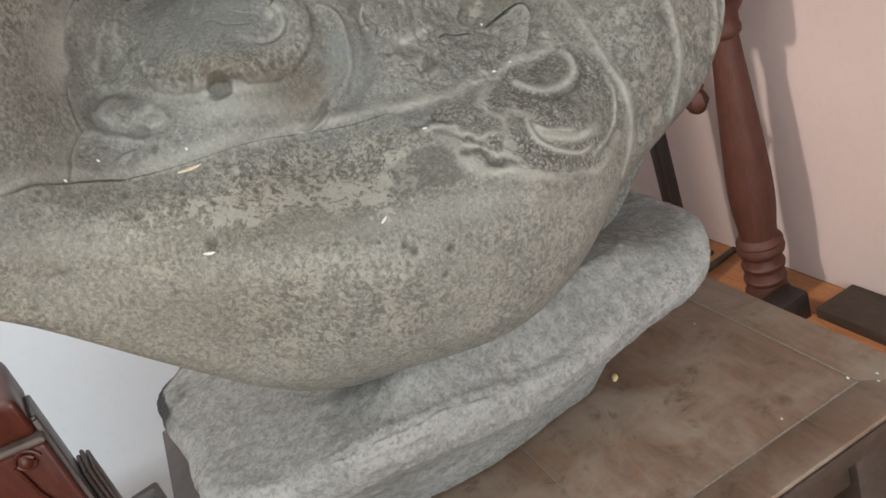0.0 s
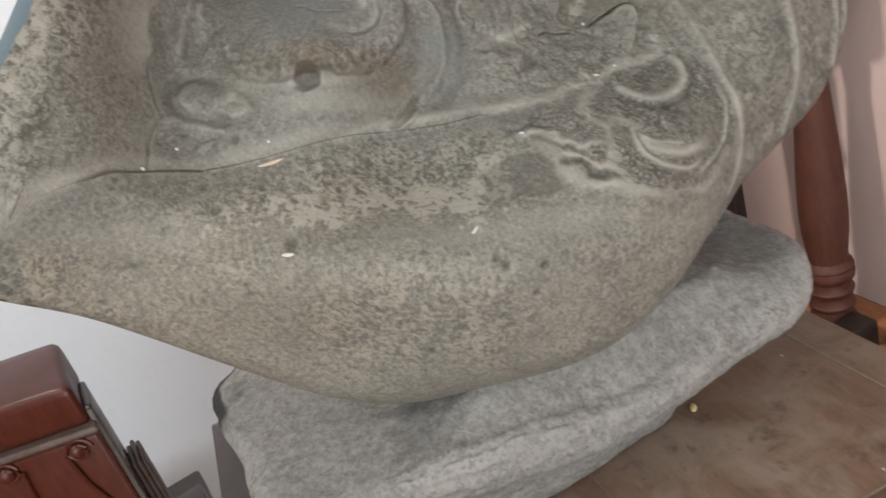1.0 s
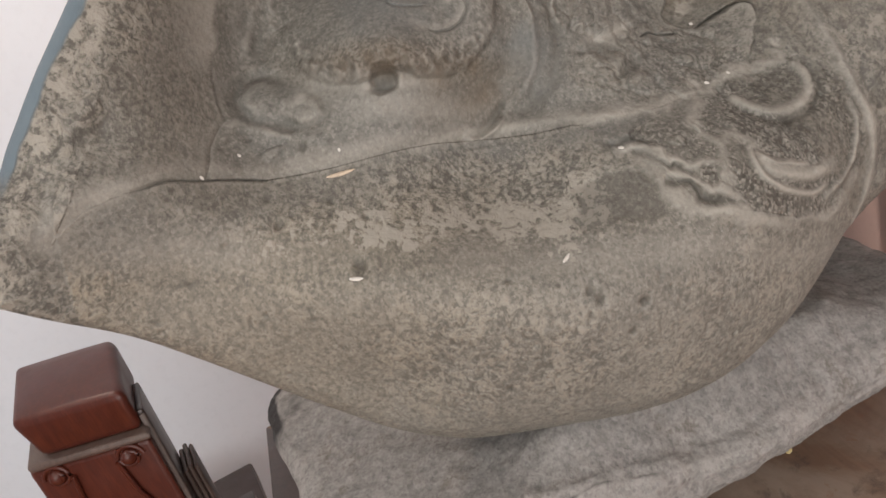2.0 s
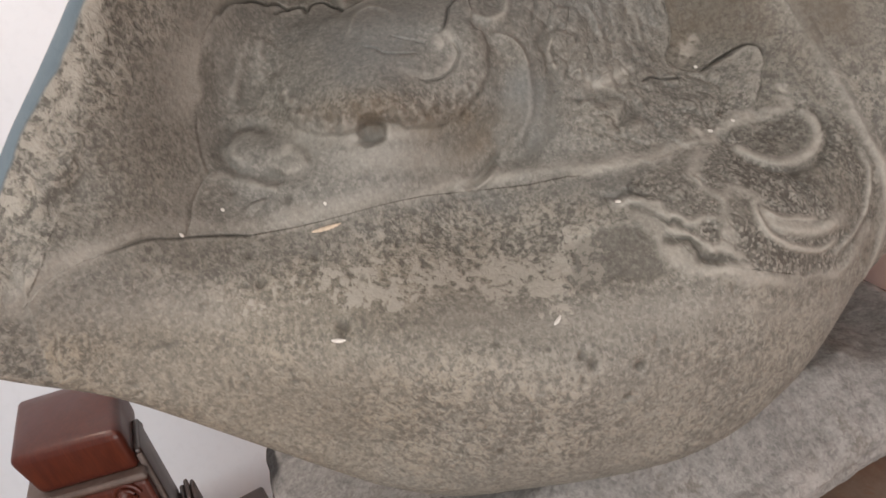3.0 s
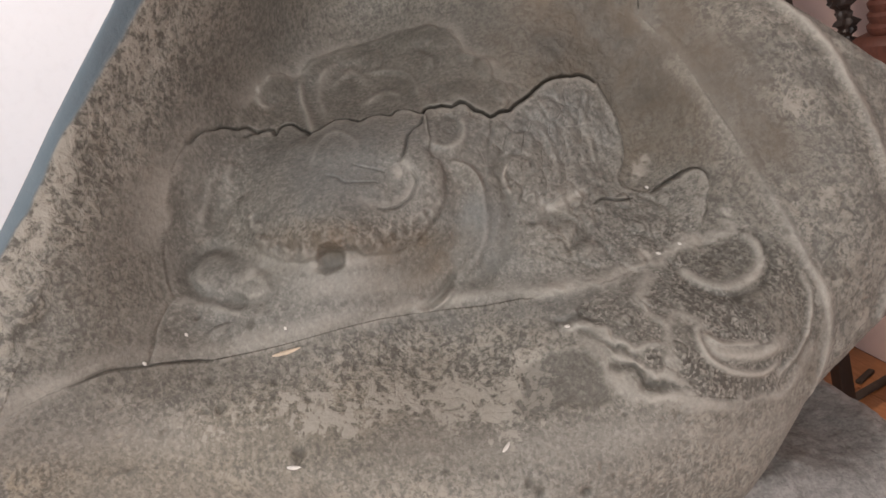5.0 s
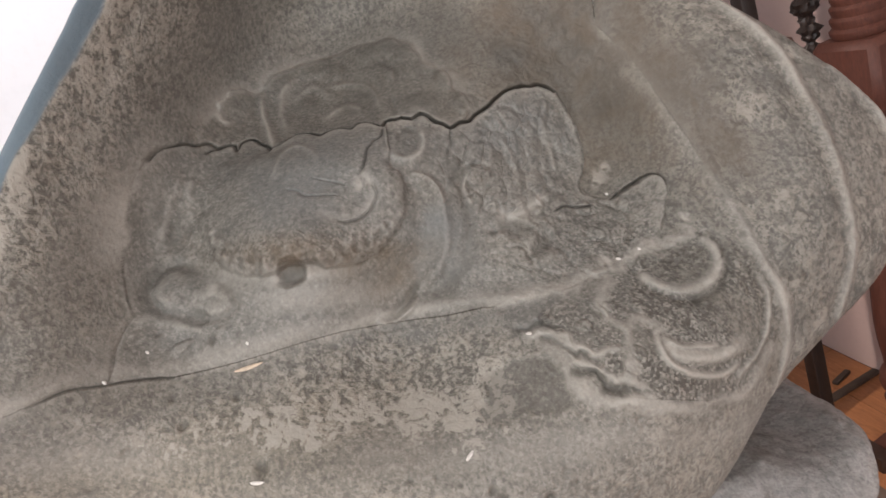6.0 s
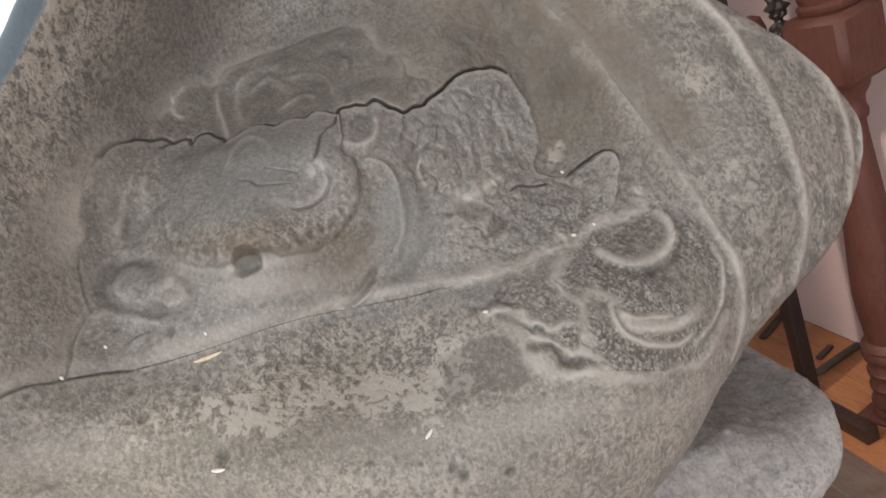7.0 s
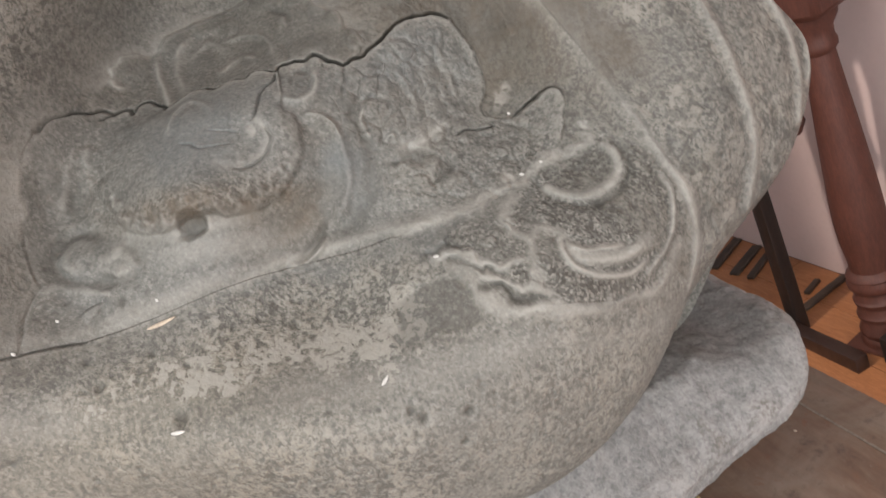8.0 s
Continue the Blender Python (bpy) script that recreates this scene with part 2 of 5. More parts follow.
BROWN_WOOD = wood("varnished_brown_wood", (0.022, 0.011, 0.008), (0.044, 0.022, 0.016), (50, 50, 5), 0.42, None, 0.6, 0.06, 0.15)
POST_WOOD = wood("turned_red_brown_wood", (0.058, 0.017, 0.010), (0.105, 0.034, 0.021), (40, 40, 6), 0.62, None, 0.6, 0.06, 0.0)
BLACK_WOOD = wood("blackened_wood", (0.012, 0.008, 0.007), (0.028, 0.018, 0.014), (50, 50, 5), 0.5, None, 0.6, 0.08)
FLOOR_WOOD = wood("orange_floor_wood", (0.29, 0.115, 0.045), (0.46, 0.200, 0.085), (4, 40, 40), 0.42, None, 0.6, 0.08, 0.1)
PINK = plaster("pink_wall_paint", (0.56, 0.435, 0.405), (0.62, 0.485, 0.45))
WHITE = plaster("white_wall_paint", (0.63, 0.67, 0.715), (0.67, 0.71, 0.755))
CEIL = plaster("ceiling_paint", (0.72, 0.71, 0.69), (0.78, 0.77, 0.75))


# ---- building helpers ----
def part(name, bm, mat, parent=None, label="", smooth=True):
    me = bpy.data.meshes.new(name)
    bm.to_mesh(me)
    bm.free()
    me.materials.append(mat)
    if smooth:
        me.polygons.foreach_set("use_smooth", [True] * len(me.polygons))
        me.set_sharp_from_angle(angle=radians(38))
    ob = new(name, me)
    if parent:
        ob.parent = parent
    if label:
        ob["label"] = label
    return ob


def empty(name, m, label, category, group="", kind=""):
    ob = new(name)
    ob.empty_display_size = 0.05
    ob.matrix_world = m
    return tagged(ob, label, category, group, kind)


def box(x0, x1, y0, y1, z0, z1, bevel=0.0, segments=2, bm=None):
    bm = bm or bmesh.new()
    made = bmesh.ops.create_cube(bm, size=1.0)["verts"]
    for v in made:
        v.co = Vector(((x0 + x1) / 2 + v.co.x * (x1 - x0), (y0 + y1) / 2 + v.co.y * (y1 - y0), (z0 + z1) / 2 + v.co.z * (z1 - z0)))
    if bevel:
        edges = list({e for v in made for e in v.link_edges})
        bmesh.ops.bevel(bm, geom=edges, offset=bevel, segments=segments, profile=0.5, affect="EDGES")
    return bm


def lathe(profile, segments=40, bm=None, at=(0, 0)):
    """profile: (radius, z) from bottom to top."""
    bm = bm or bmesh.new()
    rings = []
    for r, z in profile:
        rings.append([bm.verts.new((at[0] + r * math.cos(2 * math.pi * i / segments), at[1] + r * math.sin(2 * math.pi * i / segments), z)) for i in range(segments)])
    for a, b in zip(rings, rings[1:]):
        for i in range(segments):
            j = (i + 1) % segments
            bm.faces.new((a[i], a[j], b[j], b[i]))
    bm.faces.new(rings[-1])
    bm.faces.new(rings[0][::-1])
    return bm


def tube(points, radius, bm=None, segments=8, taper=1.0):
    bm = bm or bmesh.new()
    pts = [Vector(p) for p in points]
    rings = []
    for i, p in enumerate(pts):
        d = (pts[min(i + 1, len(pts) - 1)] - pts[max(i - 1, 0)]).normalized()
        q = d.to_track_quat("Z", "Y")
        r = radius * (1 + (taper - 1) * i / (len(pts) - 1))
        rings.append([bm.verts.new(p + q @ Vector((r * math.cos(2 * math.pi * k / segments), r * math.sin(2 * math.pi * k / segments), 0))) for k in range(segments)])
    for a, b in zip(rings, rings[1:]):
        for k in range(segments):
            j = (k + 1) % segments
            bm.faces.new((a[k], a[j], b[j], b[k]))
    bm.faces.new(rings[-1])
    bm.faces.new(rings[0][::-1])
    return bm


def curve_points(pts, step):
    """Catmull-Rom through the points, about one point every step."""
    p = np.array(pts, float)
    p = np.vstack([2 * p[0] - p[1], p, 2 * p[-1] - p[-2]])
    out = []
    for i in range(1, len(p) - 2):
        n = max(1, int(np.ceil(np.linalg.norm(p[i + 1] - p[i]) / step)))
        t = np.linspace(0, 1, n, endpoint=False)[:, None]
        a, b, c, d = p[i - 1], p[i], p[i + 1], p[i + 2]
        out.append(0.5 * (2 * b + (c - a) * t + (2 * a - 5 * b + 4 * c - d) * t ** 2 + (3 * b - a - 3 * c + d) * t ** 3))
    out.append(p[-2][None])
    return np.vstack(out)


_lattice = np.random.RandomState(7).rand(64, 64, 8)


def grain2(x, y, scale, k=0):
    """Smooth value noise, -1 to 1, with features of about 1/scale metres."""
    x, y = x * scale + 31.7 * k + 500, y * scale + 17.3 * k + 500
    i, j = np.floor(x).astype(int), np.floor(y).astype(int)
    fx, fy = x - i, y - j
    fx, fy = fx * fx * (3 - 2 * fx), fy * fy * (3 - 2 * fy)
    t = _lattice[:, :, k % 8]
    a, b = t[i % 64, j % 64], t[(i + 1) % 64, j % 64]
    c, d = t[i % 64, (j + 1) % 64], t[(i + 1) % 64, (j + 1) % 64]
    return 2 * ((a * (1 - fx) + b * fx) * (1 - fy) + (c * (1 - fx) + d * fx) * fy) - 1


def fbm2(x, y, scale, octaves=4, k=0):
    return sum(grain2(x, y, scale * 2 ** o, k + o) * 0.55 ** o for o in range(octaves))


def smoothstep(a, b, x):
    t = np.clip((x - a) / (b - a), 0, 1)
    return t * t * (3 - 2 * t)


# ---- the room ----
WX, PY, ZC, BX, BY = -2.35, 1.31, 2.8, 1.6, -2.3  # white wall, pink wall, ceiling, walls behind

tagged(part("wall_white", box(WX - 0.12, WX, BY, PY, 0, ZC), WHITE), "plain white painted end wall of the room", "wall", kind="structure")
tagged(part("wall_pink", box(WX - 0.12, BX, PY, PY + 0.12, 0, ZC), PINK), "pale pink painted plaster wall with soft lamp shadows", "wall", kind="structure")
east = box(BX, BX + 0.12, BY, -1.3, 0, ZC)
box(BX, BX + 0.12, 0.7, PY + 0.12, 0, ZC, bm=east)
box(BX, BX + 0.12, -1.3, 0.7, 0, 0.42, bm=east)
box(BX, BX + 0.12, -1.3, 0.7, 2.3, ZC, bm=east)
tagged(part("wall_east", east, WHITE), "plain white wall with a large daylight opening", "wall", kind="structure")
tagged(part("wall_south", box(WX - 0.12, BX + 0.12, BY - 0.12, BY, 0, ZC), WHITE), "plain white wall that closes the room", "wall", kind="structure")
tagged(part("wall_partition", box(-1.55, -1.45, BY, 0.22, 0, ZC), WHITE), "plain white painted partition wall behind the armchair", "wall", kind="structure")
tagged(part("ceiling", box(WX - 0.12, BX + 0.12, BY - 0.12, PY + 0.12, ZC, ZC + 0.1), CEIL), "plain off-white ceiling", "ceiling", kind="structure")
floor = tagged(part("floor", box(WX - 0.12, BX + 0.12, BY - 0.12, PY + 0.12, -0.1, -0.012), BLACK_WOOD), "orange-brown varnished plank floor", "floor", kind="structure")


def turned_rack():
    """The wooden rack against the pink wall: thick turned post with a square block, slim dark pole, rails."""
    rack = empty("wooden_rack", pose(-1.352, 1.12, 0), "tall red-brown rack with a thick turned post against the pink wall", "rack")
    prof = [(0.064, 0.0), (0.068, 0.01), (0.068, 0.03), (0.062, 0.038), (0.066, 0.048), (0.066, 0.058), (0.060, 0.066), (0.058, 0.092),
            (0.063, 0.098), (0.064, 0.108), (0.059, 0.115), (0.058, 0.138), (0.063, 0.144), (0.065, 0.156), (0.059, 0.163), (0.058, 0.186),
            (0.068, 0.196), (0.071, 0.212), (0.066, 0.226), (0.069, 0.232), (0.066, 0.240), (0.054, 0.248), (0.056, 0.27), (0.063, 0.31), (0.0655, 0.35), (0.064, 0.40),
            (0.059, 0.47), (0.052, 0.55), (0.045, 0.63), (0.040, 0.69), (0.038, 0.715), (0.047, 0.724), (0.048, 0.736), (0.040, 0.745),
            (0.041, 0.765), (0.055, 0.785), (0.058, 0.80)]
    prof = [(r * (0.82 if z < 0.74 else 0.9), float(np.interp(z, (0, 0.24, 0.35, 0.47, 0.56, 1.0), (0, 0.198, 0.33, 0.46, 0.56, 1.0)))) for r, z in prof]

    def leaning(bm):
        """The post stands a little back from the poles and leans to the wall."""
        for v in bm.verts:
            v.co.x += -0.039 + 0.010 * (v.co.z - 0.35)
            v.co.y += 0.048 + 0.014 * (v.co.z - 0.35)
        return bm

    part("turned_post", leaning(lathe(prof)), POST_WOOD, rack)
    block = box(-0.069, 0.069, -0.069, 0.069, 0.80, 0.945, 0.014, 1)
    bmesh.ops.rotate(block, verts=block.verts, cent=(0, 0, 0), matrix=Matrix.Rotation(radians(12), 3, "Z"))
    part("square_block", leaning(block), POST_WOOD, rack, "square bevelled block on the post")
    up = [(0.050, 0.944), (0.056, 0.952), (0.057, 0.960), (0.050, 0.966), (0.053, 0.974), (0.054, 0.981), (0.048, 0.987), (0.051, 0.995), (0.052, 1.002), (0.046, 1.008), (0.049, 1.016), (0.049, 1.022), (0.042, 1.03), (0.040, 1.045), (0.043, 1.1), (0.050, 1.2), (0.045, 1.35), (0.036, 1.5)]
    part("upper_post", leaning(lathe(up)), POST_WOOD, rack)
    part("pole", box(-0.262, -0.222, -0.052, -0.018, 0.0, 1.5, 0.004), BLACK_WOOD, rack, "slim blackened pole")
    part("bottom_rail", box(-0.30, -0.004, -0.088, -0.052, 0.0, 0.04, 0.004), BROWN_WOOD, rack)
    part("wall_rail", box(0.09, 1.0, 0.06, 0.186, 0.0, 0.03, 0.004), APRON_WOOD, rack, "dark plank on the floor along the wall")
    foot = box(-0.066, 0.066, -0.066, 0.066, 0.0, 0.012, 0.004)
    bmesh.ops.rotate(foot, verts=foot.verts, cent=(0, 0, 0), matrix=Matrix.Rotation(radians(12), 3, "Z"))
    part("post_foot", leaning(foot), POST_WOOD, rack, "low square foot under the post")
    part("foot_block", box(0.012, 0.078, -0.03, 0.06, 0.0, 0.075, 0.006), BLACK_WOOD, rack, "low black block beside the post")
    part("top_rail", box(-0.9, 0.9, -0.03, 0.03, 1.5, 1.56, 0.006), POST_WOOD, rack)
    orn = [(0.004, 0.545), (0.018, 0.552), (0.030, 0.575), (0.026, 0.59), (0.020, 0.60), (0.024, 0.612), (0.016, 0.625), (0.02, 0.70), (0.018, 0.86)]
    part("drop_finial", lathe(orn, 6, None, (-0.105, 0.0)), POST_WOOD, rack, "orange-brown six-sided drop finial")
    prof = []
    for i in range(130):
        z = 0.86 + i * 0.0049
        prof.append((0.017 + 0.005 * math.sin(i * 0.63) + 0.003 * math.sin(i * 1.7) + 0.003 * math.sin(i * 0.23), z))
    rod = lathe(prof, 26, None, (-0.105, 0.0))
    for v in rod.verts:
        a = math.atan2(v.co.y, v.co.x + 0.105)
        k = 1 + 0.16 * math.sin(3 * a + v.co.z * 90) + 0.14 * math.sin(7 * a - v.co.z * 210)
        v.co.x, v.co.y = -0.105 + (v.co.x + 0.105) * k, v.co.y * k
    part("carved_rod", rod, BLACK_WOOD, rack, "blackened rod with knobbly carving")
    part("rail_knob", lathe([(0.006, 0.90), (0.024, 0.91), (0.03, 0.93), (0.022, 0.955), (0.006, 0.962)], 16, None, (-0.18, -0.01)), POST_WOOD, rack)
    return rack


turned_rack()


def wood_strip(x0, y0, x1, y1, width):
    length = math.hypot(x1 - x0, y1 - y0)
    ob = part("wood_strip", box(0, length, -width / 2, width / 2, 0.0, 0.010, 0.002), APRON_WOOD)
    ob.matrix_world = pose(x0, y0, 0.0005, 0, 0, math.degrees(math.atan2(y1 - y0, x1 - x0)))
    return tagged(ob, "dark brown wooden strip lying on the plank floor", "strip", "strips on the floor")


# thin dark strips laid where dark bars cross the floor
for strip in ((-1.642, 1.14, -1.664, 1.305, 0.022), (-1.690, 1.195, -1.712, 1.256, 0.016), (-1.945, 1.16, -2.007, 1.30, 0.03), (-1.885, 1.17, -1.945, 1.295, 0.022), (-2.03, 1.15, -2.10, 1.30, 0.03)):
    wood_strip(*strip)


# ---- the table ----
TX0, TX1, TY0, TY1, TZ = -0.95, -0.368, -0.165, 0.458, 0.75


def square_table():
    cx, cy = (TX0 + TX1) / 2, (TY0 + TY1) / 2
    t = empty("square_table", pose(cx, cy, 0), "weathered brown wooden table with a framed panel top", "table")
    x0, x1, y0, y1 = TX0 - cx, TX1 - cx, TY0 - cy, TY1 - cy
    fw, fh = 0.042, 0.022

    def board(name, corners, z0, z1, mat, label="", bevel=0.0012):
        bm = bmesh.new()
        lo = [bm.verts.new((x, y, z0)) for x, y in corners]
        hi = [bm.verts.new((x, y, z1)) for x, y in corners]
        bm.faces.new(lo[::-1])
        bm.faces.new(hi)
        for i in range(len(lo)):
            j = (i + 1) % len(lo)
            bm.faces.new((lo[i], lo[j], hi[j], hi[i]))
        bmesh.ops.bevel(bm, geom=list(bm.edges), offset=bevel, segments=2, profile=0.5, affect="EDGES")
        return part(name, bm, mat, t, label)

    g = 0.0006
    # this board takes a darker wood, with the slab's shade in its colour
    board("frame_board", [(x0, y0), (x1, y0), (x1 - fw, y0 + fw), (x0 + fw, y0 + fw)], TZ - fh, TZ, BROWN_WOOD, "dark mitred frame board")
    board("frame_board", [(x1, y0 + g), (x1, y1 - g), (x1 - fw, y1 - fw - g), (x1 - fw, y0 + fw + g)], TZ - fh, TZ, TABLE_WOOD)
    board("frame_board", [(x1, y1), (x0, y1), (x0 + fw, y1 - fw), (x1 - fw, y1 - fw)], TZ - fh, TZ, TABLE_WOOD)
    board("frame_board", [(x0, y1 - g), (x0, y0 + g), (x0 + fw, y0 + fw + g), (x0 + fw, y1 - fw - g)], TZ - fh, TZ, TABLE_WOOD)
    ends = [y0 + fw, -0.085 - cy, 0.161 - cy, y1 - fw]
    for a, b in zip(ends, ends[1:]):
        board("panel_board", [(x0 + fw + 0.0004, a + 0.0003), (x1 - fw - 0.0004, a + 0.0003), (x1 - fw - 0.0004, b - 0.0003), (x0 + fw + 0.0004, b - 0.0003)], TZ - 0.016, TZ - 0.0005, TABLE_WOOD, "", 0.0005)
    for a in ends[1:3]:
        part("joint_dust", box(x0 + fw, x1 - fw, a - 0.0005, a + 0.0005, TZ - 0.008, TZ + 0.0002), JOINT, t, "pale dust packed in the joint")
    for a in (x0 + fw, x1 - fw):
        part("joint_dust", box(a - 0.0010, a + 0.0010, y0 + fw, y1 - fw, TZ - 0.008, TZ + 0.0002), JOINT, t, "pale dust packed in the joint")
    for s in (y0 + fw, y1 - fw):
        part("joint_dust", box(x0 + fw, x1 - fw, s - 0.0010, s + 0.0010, TZ - 0.008, TZ + 0.0002), JOINT, t, "pale dust packed in the joint")
    part("edge_strip", box(x1 + 0.0002, x1 + 0.003, y0 + 0.002, y1 - 0.002, TZ - fh, TZ - 0.004, 0.001), APRON_WOOD, t, "dark worn edge of the frame")
    for lx, ly in ((x0 + 0.03, y0 + 0.03), (x1 - 0.07, y0 + 0.03), (x1 - 0.07, y1 - 0.07), (x0 + 0.03, y1 - 0.07)):
        part("leg", box(lx, lx + 0.04, ly, ly + 0.04, 0, TZ - fh, 0.003), APRON_WOOD, t)
    for a in ((x0 + 0.07, x1 - 0.07, y0 + 0.038, y0 + 0.06), (x0 + 0.07, x1 - 0.07, y1 - 0.06, y1 - 0.038)):
        part("apron", box(*a, TZ - 0.10, TZ - fh, 0.003), APRON_WOOD, t)
    for a in ((x0 + 0.038, x0 + 0.06, y0 + 0.07, y1 - 0.07), (x1 - 0.06, x1 - 0.038, y0 + 0.07, y1 - 0.07)):
        part("apron", box(*a, TZ - 0.10, TZ - fh, 0.003), APRON_WOOD, t)
    return t


JOINT = simple("joint_dust", (0.27, 0.225, 0.18), 0.9, 0.35)
square_table()


# ---- the carved armchair ----
def carved_armchair():
    ch = empty("carved_armchair", pose(-0.752, -0.223, 0.004, 0, 0, 10), "dark red polished hardwood armchair with scroll-carved arm posts", "armchair")

    def slanted(bm):
        """The arm post's front stands askew to its sides."""
        for v in bm.verts:
            v.co.x += 0.42 * v.co.y
        return bm

    # arm post: block-shaped cap, rubbed bead, carved front
    cap = box(-0.115, 0.0, -0.100, 0.0, 0.906, 0.950, 0.008, 4)
    bmesh.ops.subdivide_edges(cap, edges=[e for e in cap.edges if e.calc_length() > 0.05], cuts=6, use_grid_fill=True)
    for v in cap.verts:
        up = (v.co.z - 0.906) / 0.044
        dome = (1 - ((v.co.x + 0.0575) / 0.0575) ** 2) * (1 - ((v.co.y + 0.05) / 0.05) ** 2)
        v.co.z += up * (-v.co.x * 0.07 + 0.004 * max(0.0, dome))
        v.co.y += (1 - up) * 0.010 * (-v.co.y / 0.1)
        v.co.x -= (1 - up) * 0.004 * (1 + v.co.x / 0.115)
    part("arm_cap", slanted(cap), RED_WOOD, ch, "polished rounded cap of the arm post")
    part("bead_moulding", slanted(box(-0.100, 0.006, -0.106, 0.003, 0.899, 0.907, 0.0038, 3)), WORN_WOOD, ch, "rubbed pale bead under the cap")
    body = box(-0.100, 0.003, -0.108, 0.001, 0.46, 0.900, 0.006, 3)
    for v in body.verts:
        k = smoothstep(0.891, 0.60, v.co.z)
        v.co.x -= float(k) * 0.03 * (1 if v.co.x > -0.04 else 0)
    part("arm_post", slanted(body), RED_WOOD, ch)
    for s, y0 in ((-1, -0.022), (1, -0.086)):
        pts = []
        for i in range(30):
            a = i * 0.36
            r = 0.0125 * (1 - i / 40)
            y = y0 + s * -r * math.cos(a)
            pts.append((0.0035 + 0.0015 * i / 30 + 0.42 * y, y, 0.888 + r * math.sin(a)))
        part("scroll", tube(pts, 0.0022, None, 8, 0.9), RED_WOOD, ch, "small carved scroll")
        part("scroll_eye", lathe([(0.0085, 0.0), (0.0085, 0.002), (0.0065, 0.005), (0.003, 0.0065)], 18), RED_WOOD, ch).matrix_local = pose(0.002 + 0.42 * y0, y0, 0.888, 0, 90, 0) @ pose(0, 0, 0, -22, 0, 0)
        stem = ((0.005, y0 + s * 0.012, 0.886), (0.004, y0 + s * 0.008, 0.850), (-0.001, y0 - s * 0.004, 0.81), (-0.008, y0 - s * 0.01, 0.74))
        part("scroll_stem", tube([(x + 0.42 * y, y, z) for x, y, z in stem], 0.0024), RED_WOOD, ch)
    for y0, y1, xf, xb, zt, mat in ((-0.001, 0.006, -0.012, -0.072, 0.922, BROWN_WOOD), (0.006, 0.011, -0.034, -0.082, 0.830, WORN_WOOD), (0.011, 0.0155, -0.038, -0.086, 0.832, WORN_WOOD), (0.0155, 0.020, -0.044, -0.09, 0.826, WORN_WOOD)):
        rib = box(xb, xf, y0, y1, 0.46, zt, 0.0022, 3)
        part("side_moulding", rib, mat, ch, "stepped vertical moulding")
    part("moulding_face", box(-0.0125, -0.0095, 0.000, 0.0055, 0.46, 0.918, 0.0012, 2), WORN_WOOD, ch, "rubbed grey front edge of the moulding")
    part("seat_rail", box(-0.084, -0.042, 0.017, 0.052, 0.69, 0.744, 0.003), BROWN_WOOD, ch)
    part("seat", box(-0.60, -0.07, -0.55, 0.04, 0.42, 0.46, 0.006), BROWN_WOOD, ch)
    for x, y in ((-0.09, -0.08), (-0.09, -0.54), (-0.59, -0.54), (-0.59, -0.02)):
        part("leg", box(x, x + 0.055, y, y + 0.055, 0, 0.425, 0.004), BROWN_WOOD, ch)
    return ch


carved_armchair()


